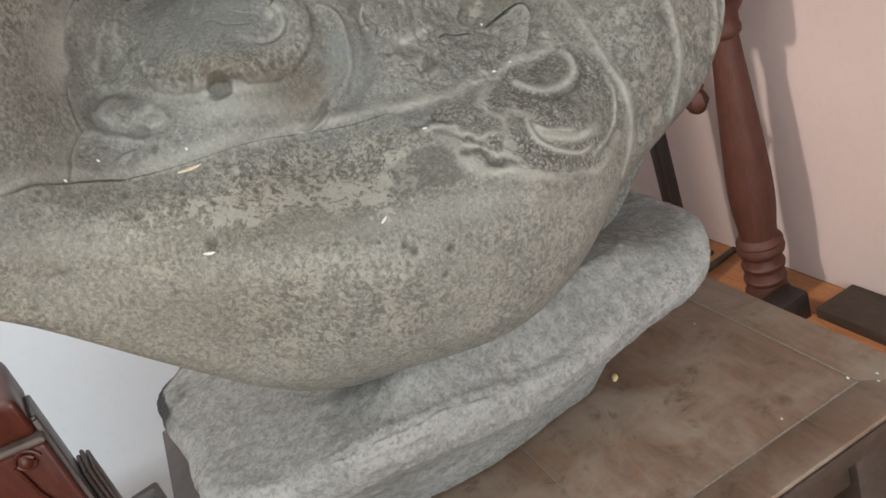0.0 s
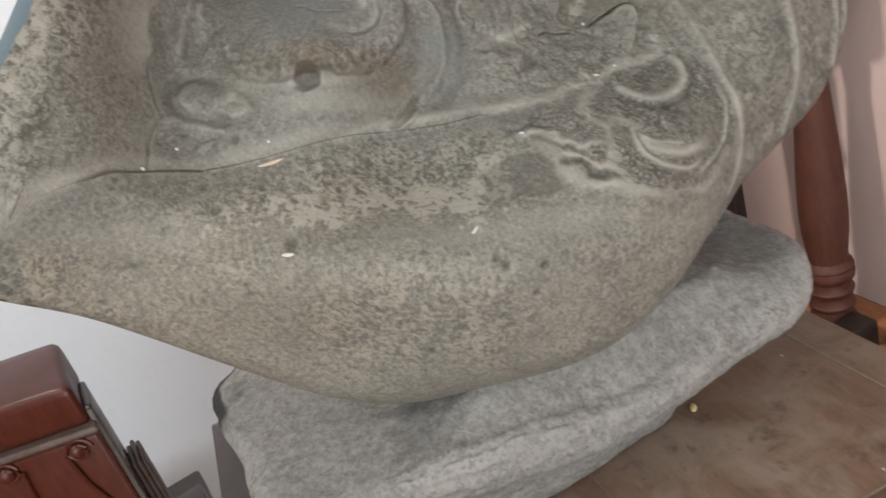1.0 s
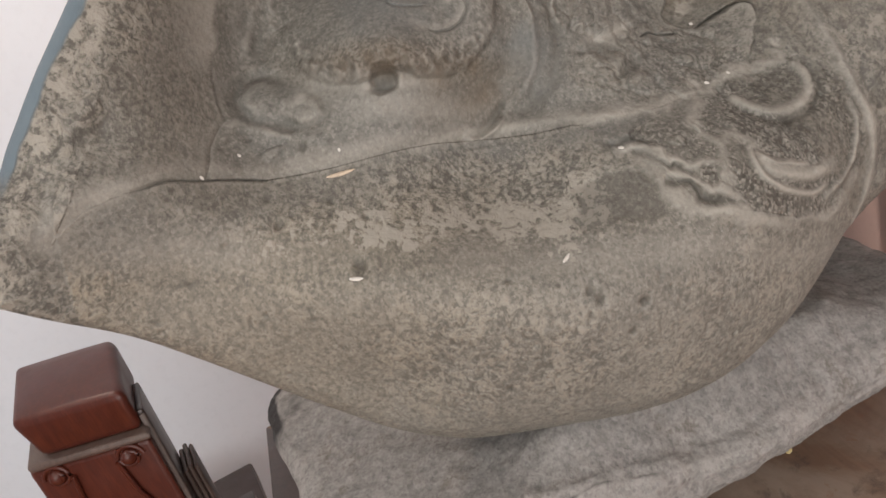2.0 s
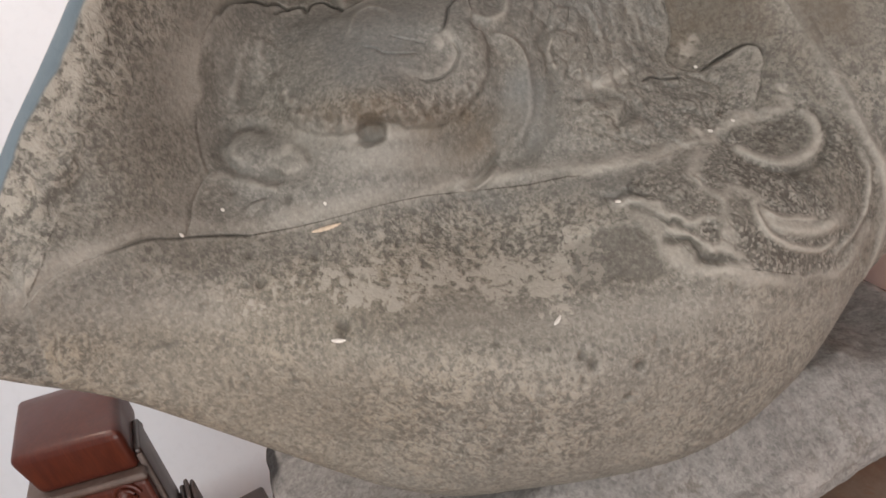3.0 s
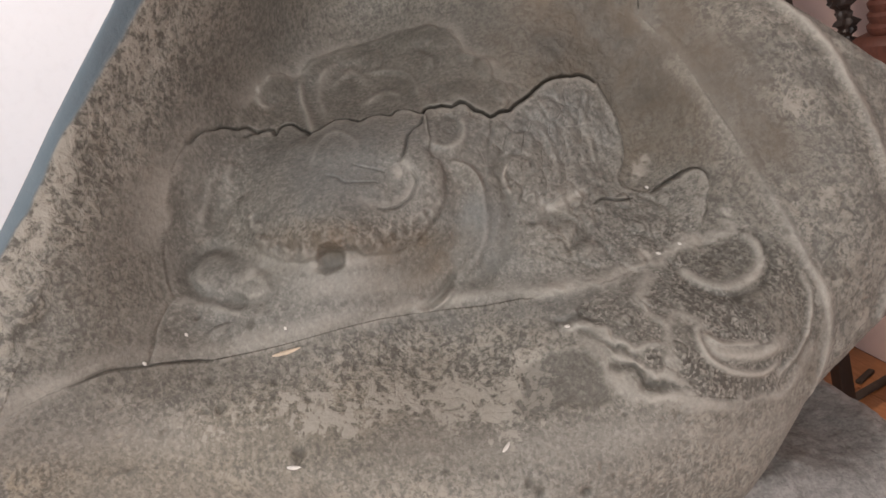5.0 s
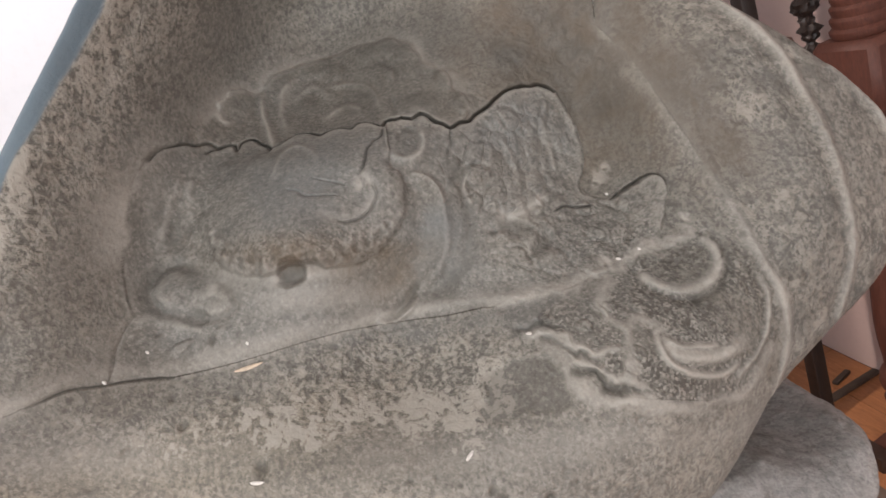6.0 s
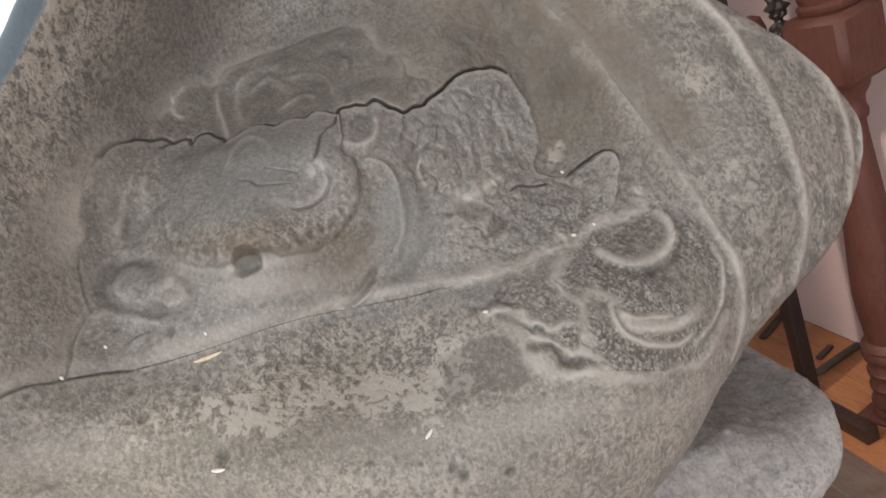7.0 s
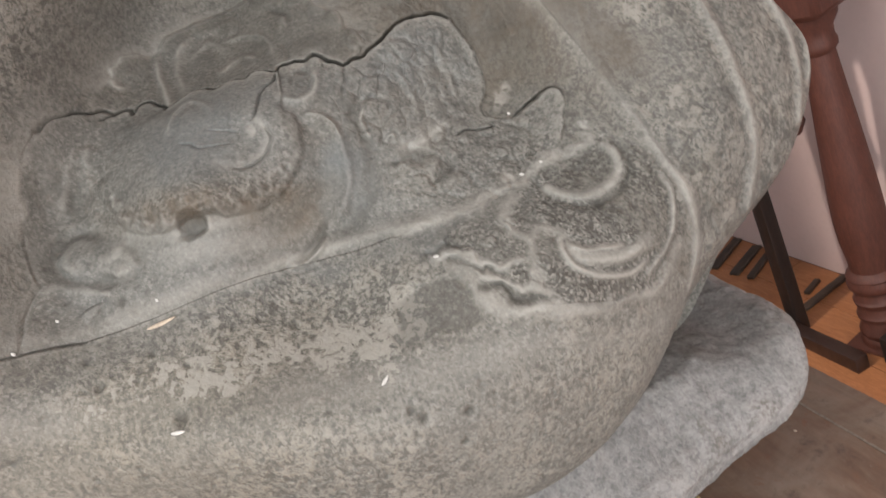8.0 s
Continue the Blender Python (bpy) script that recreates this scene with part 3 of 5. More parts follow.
# ---- the stone slab under the carving ----
def stone_slab():
    cx, cy = -0.66, 0.14
    plan = [(-0.79, -0.085), (-0.755, -0.12), (-0.70, -0.116), (-0.62, -0.104), (-0.55, -0.098), (-0.505, -0.07), (-0.485, -0.01), (-0.474, 0.07), (-0.471, 0.13), (-0.476, 0.19),
            (-0.483, 0.24), (-0.490, 0.29), (-0.492, 0.34), (-0.509, 0.374), (-0.56, 0.398), (-0.64, 0.40), (-0.72, 0.395), (-0.80, 0.37), (-0.84, 0.25), (-0.85, 0.10), (-0.83, -0.03)]
    ring = curve_points(plan + [plan[0]], 0.003)[:-1]
    n = len(ring)
    d = ring - (cx, cy)
    # levels: (height, share of the radius on the front side, on the far side); the foot is cut back
    levels = [(0.752, 0.51, 0.9), (0.762, 0.535, 0.91), (0.785, 0.60, 0.93), (0.81, 0.69, 0.95), (0.83, 0.785, 0.965), (0.848, 0.885, 0.98), (0.862, 0.962, 0.99), (0.874, 0.987, 1), (0.886, 0.997, 1), (0.893, 0.978, 0.985),
              (0.8965, 0.945, 0.965), (0.8975, 0.90, 0.93), (0.8975, 0.83, 0.87), (0.8975, 0.76, 0.8), (0.898, 0.68, 0.72), (0.898, 0.6, 0.62), (0.898, 0.5, 0.5), (0.898, 0.4, 0.4), (0.897, 0.3, 0.3), (0.897, 0.2, 0.2), (0.897, 0.1, 0.1)]
    front = smoothstep(-0.02, 0.10, d[:, 0])[:, None]
    side = smoothstep(-0.17, -0.23, d[:, 1])[:, None]
    pts, dust, near_black = [], [], []
    prof = np.array(levels)
    fine_t = np.linspace(0, len(levels) - 1, 150)
    prof = np.stack([np.interp(fine_t, np.arange(len(levels)), prof[:, c]) for c in range(3)], 1)
    for z, near, far in prof:
        share = near * front + (far * (1 - 0.6 * side) + (0.3 + 0.7 * near) * 0.6 * side) * (1 - front)
        p = np.array((cx, cy)) + d * share
        zz = np.full(n, z) + 0.006 * smoothstep(0.86, 0.9, np.full(n, z)) * np.sin(p[:, 1] * 14 + 0.5) - 0.022 * smoothstep(0.04, 0.2, p[:, 1]) * smoothstep(-0.53, -0.48, p[:, 0]) * (z > 0.84)
        s = p[:, 1] * 1.0 + 0.37 * p[:, 0]
        w = z * 1.3 + p[:, 0] * 0.9
        rough = 0.0022 * fbm2(s, w, 16, 3, 1) + 0.0014 * fbm2(s, w, 75, 5, 4)
        grow = 1 + rough / np.maximum(np.linalg.norm(d * share, axis=1), 0.03)[:, None].ravel() * np.clip((share[:, 0] - 0.3) / 0.4, 0, 1)
        p = np.array((cx, cy)) + d * share * grow[:, None]
        zz = np.maximum(zz + (0.0013 * fbm2(p[:, 0], p[:, 1], 40, 5, 2) + 0.0006 * fbm2(p[:, 0], p[:, 1], 130, 3, 5)) * (z > 0.86), 0.7512)
        zz = zz + 0.020 * smoothstep(0.93, 0.74, share[:, 0]) * smoothstep(0.02, 0.10, p[:, 1]) * smoothstep(0.36, 0.28, p[:, 1]) * smoothstep(-0.62, -0.56, p[:, 0]) * (z > 0.88)
        pts.append(np.column_stack([p, zz]))
        band = smoothstep(0.865, 0.884, np.full(n, z)) * smoothstep(0.92, 0.97, share[:, 0])
        dust.append(np.clip(band * (0.55 + 0.6 * fbm2(s, w, 35, 3, 3)), 0, 1))
        # near-black broken edge at the end by the armchair, and a thin broken line on the front ridge
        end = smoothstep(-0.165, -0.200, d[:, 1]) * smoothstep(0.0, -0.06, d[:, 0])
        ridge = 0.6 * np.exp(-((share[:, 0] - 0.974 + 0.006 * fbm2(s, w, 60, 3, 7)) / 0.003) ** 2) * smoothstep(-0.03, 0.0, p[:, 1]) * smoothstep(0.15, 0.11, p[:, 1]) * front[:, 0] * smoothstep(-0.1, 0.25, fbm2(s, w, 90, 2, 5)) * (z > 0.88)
        near_black.append(np.clip(ridge + 1.6 * end * smoothstep(0.935, 0.965, share[:, 0]) * smoothstep(0.8, 0.84, np.full(n, z)) + 0.35 * end * fbm2(s, w, 60, 3, 2), 0, 1))
    m = len(pts)
    verts = np.vstack(pts + [np.array([[cx, cy, 0.897]])])
    idx = np.arange(m * n).reshape(m, n)
    a, b = idx[:-1], idx[1:]
    quads = np.stack([a, np.roll(a, -1, 1), np.roll(b, -1, 1), b], -1).reshape(-1, 4).tolist()
    last = idx[-1]
    quads += [[int(last[i]), int(last[(i + 1) % n]), m * n] for i in range(n)]
    quads += [idx[0][::-1].tolist()]
    me = bpy.data.meshes.new("stone_slab")
    me.from_pydata(verts.tolist(), [], quads)
    at = me.attributes.new("dust", "FLOAT", "POINT")
    at.data.foreach_set("value", np.append(np.concatenate(dust), 0.0).astype(np.float32))
    at = me.attributes.new("near_black", "FLOAT", "POINT")
    at.data.foreach_set("value", np.append(np.concatenate(near_black), 0.0).astype(np.float32))
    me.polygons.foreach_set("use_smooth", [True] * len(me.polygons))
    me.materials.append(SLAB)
    return tagged(new("stone_slab", me), "rough grey split-stone slab with an undercut edge, lying on the table", "stone slab")


stone_slab()

# ---- the carved shell ----
# its own plane: u to the spire, v up the face, w out of the face
FACE = Matrix(((0.2189, -0.2677, 0.9383, -0.5885), (0.9294, 0.3500, -0.1169, 0.1037), (-0.2971, 0.8977, 0.3254, 1.1290), (0, 0, 0, 1)))
# swell of the body in mm on a coarse net, u from -0.24 to 0.40 by 0.064, v from -0.24 to 0.26 by 0.0625
SWELL = (
    (73, 40, 15, 3, 2, -6, -21, -47, -82, -118, -154),
    (100, 66, 45, 43, 58, 54, 35, -1, -48, -88, -125),
    (130, 90, 81, 90, 92, 91, 72, 36, -21, -61, -98),
    (136, 107, 61, 52, 32, 58, 72, 49, 7, -35, -74),
    (33, 31, 17, 45, 17, 17, 12, 25, 22, -12, -56),
    (13, 13, -20, -9, 4, -13, -43, 6, 18, -10, -50),
    (-30, -43, -70, -83, -55, -42, -56, 3, 1, -24, -54),
    (-45, -45, -68, -116, -96, -67, -49, -27, -22, -38, -61),
    (-45, -42, -50, -79, -95, -77, -57, -43, -40, -50, -68),
)
OUTLINE = [(-237, -116), (-241, -88), (-236, -52), (-226, -22), (-214.5, 8), (-202, 42), (-187.5, 85), (-177.5, 114), (-168, 140), (-157, 167), (-135, 205), (-100, 245), (-30, 268), (70, 258), (150, 232), (205, 204), (246, 176), (281, 152),
           (320, 128), (353, 104), (377, 80), (385, 58), (375, 28), (347, -13), (316, -47), (290, -74), (271, -96), (256, -115), (238, -139), (216, -165), (186, -191), (152, -210), (122, -220), (86, -227), (50, -231), (0, -229),
           (-50, -213), (-109, -183), (-157, -155), (-190, -137), (-215, -126)]
# carved lines in mm
LINES = {}
LINES["crack_left"] = [(-141, 76), (-139, 81), (-135, 85), (-132, 87), (-129, 90), (-125, 91), (-121, 90), (-117, 92), (-113, 90), (-110, 89), (-106, 92), (-101, 92), (-98, 88), (-96, 93), (-93, 96), (-88, 97), (-83, 93), (-78, 91), (-73, 87)]
LINES["crack_mid"] = [(-73, 87), (-69, 90), (-64, 95), (-57, 99), (-48, 99), (-41, 97), (-35, 100), (-27, 101), (-19, 99), (-15, 103), (-10, 104), (-5, 102), (0, 99), (3, 99)]
LINES["crack_right"] = [(3, 99), (5, 104), (11, 105), (16, 107), (22, 105), (28, 108), (34, 106), (39, 101), (44, 99), (48, 97), (52, 98), (57, 101), (62, 102), (68, 108), (76, 114), (84, 121), (95, 128), (106, 131), (115, 133), (121, 131), (125, 128)]
LINES["crack_spur"] = [(-116, 84), (-113, 87), (-109, 89)]
LINES["hook_crack"] = [(3, 98), (2, 91), (-1, 88), (-6, 82), (-7, 76), (-8, 68), (-10, 65), (-12, 63)]
LINES["plate_r"] = [(125, 128), (131, 120), (137, 110), (142, 99), (144, 86), (144, 75), (141, 65), (137, 54), (145, 47), (153, 46), (161, 49), (169, 54), (177, 59), (182, 61), (186, 59), (187, 53), (187, 47), (183, 33), (172, 16), (161, 10)]
LINES["crack_flat"] = [(116, 38), (125, 41), (133, 40), (143, 41)]
LINES["crack_tip"] = [(155, 46), (161, 48), (169, 54), (177, 59), (182, 61), (186, 59), (187, 53)]
LINES["scale_edge"] = [(144, 45), (155, 39), (162, 35), (164, 29), (161, 20), (157, 15)]
LINES["body_edge"] = [(-112, 36), (-108, 27), (-103, 19), (-96, 11), (-86, 5), (-75, 2), (-62, 4), (-44, 9), (-34, 6), (-25, 6), (-15, 8), (-3, 12), (6, 19), (13, 30), (16, 42), (17, 53), (14, 62), (10, 67)]
LINES["body_left"] = [(-112, 36), (-111, 47), (-108, 57), (-101, 66), (-90, 76), (-77, 83)]
LINES["hook"] = [(-9, 63), (-5, 58), (-2, 52), (-3, 47), (-6, 41), (-11, 36), (-17, 34), (-24, 34), (-30, 35), (-34, 38)]
LINES["hook_in"] = [(-56, 54), (-48, 52), (-44, 49), (-36, 49), (-25, 49)]
LINES["hook_in2"] = [(-39, 61), (-29, 58), (-20, 56)]
LINES["lobe_arc"] = [(-65, 64), (-65, 74), (-62, 82), (-55, 87), (-46, 84), (-39, 77)]
LINES["curl"] = [(8, 78), (15, 73), (22, 73), (28, 78), (30, 87), (29, 94)]
LINES["curl_in"] = [(14, 86), (14, 93), (19, 97), (25, 94)]
LINES["curl_side"] = [(48, 95), (48, 84), (45, 74)]
LINES["ring"] = [(44, 69), (51, 60), (55, 49), (57, 34), (56, 18), (52, 4), (43, -7), (34, -14)]
LINES["ring2"] = [(24, 61), (33, 56), (39, 48), (42, 38), (42, 27), (41, 14), (36, 2), (27, -7)]
LINES["ring_rim"] = [(23, 63), (31, 61), (38, 54), (41, 45)]
LINES["channel"] = [(18, 60), (25, 49), (27, 35), (27, 21), (22, 9), (13, 0)]
LINES["leaf"] = [(22, -7), (19, -13), (13, -20), (6, -27)]
LINES["leaf_rim"] = [(0, -30), (7, -30), (14, -26), (21, -19)]
LINES["wave1"] = [(-127, 62), (-131, 50), (-134, 37), (-135, 25)]
LINES["wave2"] = [(-121, 69), (-122, 55), (-120, 40)]
LINES["wave3"] = [(-136, 63), (-139, 49), (-140, 35), (-140, 21)]
LINES["plate_l"] = [(-141, 76), (-143, 70), (-146, 61), (-148, 47), (-149, 32), (-150, 17), (-148, 0), (-143, -16)]
LINES["plate_foot"] = [(-141, -19), (-144, -27), (-146, -36), (-145, -46), (-145, -52)]
LINES["knob_groove"] = [(-113, 5), (-120, 9), (-127, 9), (-134, 6), (-137, 0), (-137, -6), (-133, -13), (-127, -18), (-121, -19)]
LINES["knob_lobe"] = [(-97, -2), (-89, -4), (-84, -10), (-84, -16), (-89, -20), (-98, -23), (-106, -22)]
LINES["knob_foot"] = [(-140, -26), (-135, -20), (-127, -21), (-119, -25), (-110, -27)]
LINES["eye"] = [(162, -8), (169, -12), (176, -14), (184, -15), (195, -13), (205, -7), (209, 1), (208, 10), (203, 14)]
LINES["eye_out"] = [(157, -6), (164, -15), (173, -20), (184, -22), (198, -20), (210, -13), (216, -3), (215, 9), (208, 18)]
LINES["fan2"] = [(164, -47), (170, -51), (179, -53), (193, -54), (206, -52), (215, -48)]
LINES["fan2_top"] = [(163, -42), (173, -47), (185, -48), (196, -48)]
LINES["fan1"] = [(160, -38), (159, -44), (161, -52), (169, -59), (182, -64), (199, -65), (210, -61)]
LINES["fan_edge"] = [(97, -48), (103, -53), (107, -62), (115, -70), (127, -75), (139, -77), (156, -79), (179, -82), (196, -82), (211, -79), (228, -69), (236, -56)]
LINES["fan_side"] = [(234, -10), (238, -20), (238, -34), (233, -47), (224, -58), (212, -67)]
LINES["rib1"] = [(85, -37), (94, -39), (104, -41), (114, -44), (124, -47), (131, -48)]
LINES["rib3"] = [(102, -45), (109, -50), (117, -55), (126, -61), (137, -65), (147, -70)]
LINES["rib2"] = [(138, -10), (132, -17), (132, -24), (136, -30), (140, -35), (139, -44), (138, -53), (141, -63)]
LINES["rib4"] = [(140, -33), (150, -31), (160, -32), (164, -36)]
LINES["slot"] = [(114, -57), (120, -62), (127, -67), (137, -71)]
LINES["slot2"] = [(78, -34), (86, -33), (95, -34), (102, -35)]
LINES["slot3"] = [(95, -43), (101, -43), (109, -47), (115, -49)]
LINES["eyelet"] = [(73, -18), (90, -15), (107, -13), (125, -8), (144, 0), (165, 9), (184, 16), (196, 19)]
LINES["ledge"] = [(-31, -35), (-15, -29), (2, -26), (20, -23), (37, -20), (54, -18), (74, -17), (93, -15)]
LINES["valley"] = [(-208, -87), (-201, -77), (-192, -69), (-183, -64), (-174, -60), (-165, -57), (-155, -54), (-145, -54), (-132, -54), (-116, -54), (-98, -51), (-79, -47), (-60, -42), (-41, -37), (-21, -33), (-1, -31), (19, -29), (40, -27), (60, -23), (80, -21), (100, -16), (117, -12), (136, -4), (156, 6)]
LINES["crack_low"] = [(-175, -61), (-168, -58), (-161, -55), (-153, -54), (-144, -54), (-132, -54), (-117, -54)]
LINES["pool"] = [(-92, 4), (-78, 0), (-64, -2), (-47, 0), (-31, 2), (-18, 5)]
LINES["arch"] = [(-123, 93), (-122, 105), (-118, 113), (-113, 119), (-113, 125), (-109, 132), (-102, 137), (-93, 136), (-88, 138), (-84, 147), (-77, 156), (-63, 164), (-48, 169), (-37, 173), (-24, 178), (-6, 180), (13, 179), (24, 173), (27, 164), (32, 154), (43, 147), (50, 139), (51, 128), (59, 125), (61, 116), (64, 112)]
LINES["arch_curl"] = [(-113, 118), (-111, 113), (-107, 111)]
LINES["arch_bar"] = [(-89, 135), (-86, 120), (-78, 102), (-72, 90)]
LINES["arch_bar2"] = [(-67, 148), (-73, 138), (-73, 122), (-66, 105)]
LINES["arch_ring"] = [(-65, 131), (-57, 142), (-50, 144), (-40, 135)]
LINES["arch_ring2"] = [(-40, 143), (-27, 144), (-12, 141), (-4, 131), (0, 119)]
LINES["arch_bump"] = [(-38, 114), (-32, 119), (-24, 123), (-16, 120)]
LINES["arch_groove"] = [(-32, 169), (-29, 158), (-31, 148)]
LINES["arch_groove2"] = [(8, 126), (11, 115), (11, 109)]
LINES["arch_side"] = [(-2, 161), (11, 151), (13, 141)]
LINES["rim"] = [(156, 174), (174, 149), (190, 109), (202, 84), (214, 53), (222, 35), (235, 4), (248, -20), (255, -42), (253, -63), (247, -83)]
LINES["ridgeA"] = [(229, 184), (238, 172), (255, 153), (268, 134), (279, 110), (289, 83), (298, 53), (306, 24), (309, -4), (303, -40)]
LINES["ridgeB"] = [(308, 130), (325, 119), (346, 95), (358, 67), (360, 39), (354, 15)]
LINES["ridgeC"] = [(361, 102), (372, 82), (376, 61), (371, 41)]
LINES["inner_rim"] = [(-146, 149), (-158, 112), (-166, 80), (-184, 54), (-189, 21), (-188, -8), (-195, -41), (-198, -65)]
LINES["scar"] = [(79, 33), (89, 35), (99, 41), (105, 46)]
LINES["vein"] = [(83, 85), (88, 75), (92, 65), (90, 58)]
LINES["vein_side"] = [(117, 86), (120, 77), (122, 66)]
LINES["vein_ring"] = [(57, 62), (55, 54), (58, 44)]
LINES["vein_low"] = [(69, 40), (73, 43), (75, 38)]
# dark line along the hook: shade painted over a thin cut
LINES["hook_shade"] = [(x + 1.6, y - 1.6) for x, y in LINES["hook"][1:8]]
LINES["valley_tip"] = [(x - 1, y + 3) for x, y in LINES["valley"][:6]]
LINES["valley_band"] = [(x, y + 6) for x, y in LINES["valley"][4:16]]
LINES["crack"] = LINES["crack_left"][:-1] + LINES["crack_mid"][:-1] + LINES["crack_right"]
# name: half-width mm, height mm (minus: cut in), dust, darkening (for cracks, painted shade)
# hook, eye, fan2, valley_band, knob_foot and scar: dust includes light painted on upward slopes
CARVING = {}
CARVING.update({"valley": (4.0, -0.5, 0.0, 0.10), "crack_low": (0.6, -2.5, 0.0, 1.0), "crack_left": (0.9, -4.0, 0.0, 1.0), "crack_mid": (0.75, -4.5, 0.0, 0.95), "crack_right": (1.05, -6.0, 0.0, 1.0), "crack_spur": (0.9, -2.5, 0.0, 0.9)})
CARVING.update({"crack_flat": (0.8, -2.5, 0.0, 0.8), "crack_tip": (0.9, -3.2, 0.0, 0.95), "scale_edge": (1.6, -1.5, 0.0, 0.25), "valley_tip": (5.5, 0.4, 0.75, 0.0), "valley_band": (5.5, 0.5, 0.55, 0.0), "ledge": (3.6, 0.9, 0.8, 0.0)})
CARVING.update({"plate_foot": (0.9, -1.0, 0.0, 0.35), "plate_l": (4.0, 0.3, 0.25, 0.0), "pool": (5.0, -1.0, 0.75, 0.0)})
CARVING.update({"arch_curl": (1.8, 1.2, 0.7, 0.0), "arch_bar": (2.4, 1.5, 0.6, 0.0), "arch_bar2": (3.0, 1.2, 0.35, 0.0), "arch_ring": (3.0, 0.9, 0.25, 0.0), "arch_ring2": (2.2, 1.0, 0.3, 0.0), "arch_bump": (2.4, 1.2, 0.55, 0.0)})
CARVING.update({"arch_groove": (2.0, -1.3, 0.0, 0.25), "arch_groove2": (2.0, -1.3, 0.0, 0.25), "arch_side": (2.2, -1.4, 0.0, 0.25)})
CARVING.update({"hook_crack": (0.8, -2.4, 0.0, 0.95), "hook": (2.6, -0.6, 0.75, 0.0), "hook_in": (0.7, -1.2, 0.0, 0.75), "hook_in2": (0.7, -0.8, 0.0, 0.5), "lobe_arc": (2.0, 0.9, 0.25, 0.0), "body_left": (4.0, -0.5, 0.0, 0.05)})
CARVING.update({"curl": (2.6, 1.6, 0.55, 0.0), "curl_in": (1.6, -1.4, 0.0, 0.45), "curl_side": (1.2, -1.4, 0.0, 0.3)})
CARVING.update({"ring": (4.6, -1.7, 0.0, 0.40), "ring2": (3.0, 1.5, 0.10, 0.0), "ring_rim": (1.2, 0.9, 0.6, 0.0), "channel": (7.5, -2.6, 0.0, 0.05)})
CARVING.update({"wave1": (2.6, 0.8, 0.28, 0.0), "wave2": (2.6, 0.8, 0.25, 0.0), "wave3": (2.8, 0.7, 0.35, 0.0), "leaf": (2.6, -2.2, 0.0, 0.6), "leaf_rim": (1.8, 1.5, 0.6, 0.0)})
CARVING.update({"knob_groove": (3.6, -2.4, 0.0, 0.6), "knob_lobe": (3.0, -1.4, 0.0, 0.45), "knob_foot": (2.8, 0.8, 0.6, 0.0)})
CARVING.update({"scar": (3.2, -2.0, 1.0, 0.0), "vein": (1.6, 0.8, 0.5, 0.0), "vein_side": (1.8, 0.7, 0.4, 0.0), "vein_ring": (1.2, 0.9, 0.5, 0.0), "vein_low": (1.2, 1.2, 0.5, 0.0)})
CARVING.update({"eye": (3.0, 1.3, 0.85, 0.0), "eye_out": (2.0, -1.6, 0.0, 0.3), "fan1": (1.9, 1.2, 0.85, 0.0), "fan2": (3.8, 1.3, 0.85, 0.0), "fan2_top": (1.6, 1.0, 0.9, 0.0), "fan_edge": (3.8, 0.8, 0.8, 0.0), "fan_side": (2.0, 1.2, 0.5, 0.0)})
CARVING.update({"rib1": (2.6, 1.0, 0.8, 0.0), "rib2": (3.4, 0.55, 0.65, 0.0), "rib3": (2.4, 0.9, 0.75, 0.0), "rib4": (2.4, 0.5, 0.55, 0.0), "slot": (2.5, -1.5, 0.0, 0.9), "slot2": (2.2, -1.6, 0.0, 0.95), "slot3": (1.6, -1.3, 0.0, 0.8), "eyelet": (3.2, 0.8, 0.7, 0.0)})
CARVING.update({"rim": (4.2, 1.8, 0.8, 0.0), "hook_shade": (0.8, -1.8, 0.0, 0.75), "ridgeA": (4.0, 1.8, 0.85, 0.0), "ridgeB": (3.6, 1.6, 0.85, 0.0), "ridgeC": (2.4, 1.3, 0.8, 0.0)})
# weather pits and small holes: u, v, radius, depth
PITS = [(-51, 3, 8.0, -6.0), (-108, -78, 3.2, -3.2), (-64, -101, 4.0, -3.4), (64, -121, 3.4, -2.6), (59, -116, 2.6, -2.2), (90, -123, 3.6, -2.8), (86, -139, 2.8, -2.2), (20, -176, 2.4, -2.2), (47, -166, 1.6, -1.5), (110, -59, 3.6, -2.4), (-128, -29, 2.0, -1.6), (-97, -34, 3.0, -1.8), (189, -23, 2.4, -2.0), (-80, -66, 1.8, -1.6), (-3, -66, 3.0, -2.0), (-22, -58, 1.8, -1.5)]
# sunk and raised ovals: u, v, half-length, half-width, turn in degrees, lift, sharpness, dust, darkening
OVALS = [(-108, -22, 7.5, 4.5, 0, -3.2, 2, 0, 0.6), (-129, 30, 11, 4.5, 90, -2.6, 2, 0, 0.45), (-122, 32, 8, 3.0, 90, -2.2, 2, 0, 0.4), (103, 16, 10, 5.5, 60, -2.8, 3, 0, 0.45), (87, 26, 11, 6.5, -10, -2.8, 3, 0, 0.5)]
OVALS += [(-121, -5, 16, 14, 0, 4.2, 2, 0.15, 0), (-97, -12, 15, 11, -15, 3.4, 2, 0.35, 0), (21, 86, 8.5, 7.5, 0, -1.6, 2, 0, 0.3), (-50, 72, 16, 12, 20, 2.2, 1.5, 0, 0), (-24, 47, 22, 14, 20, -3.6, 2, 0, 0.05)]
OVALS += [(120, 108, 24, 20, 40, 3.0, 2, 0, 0)]
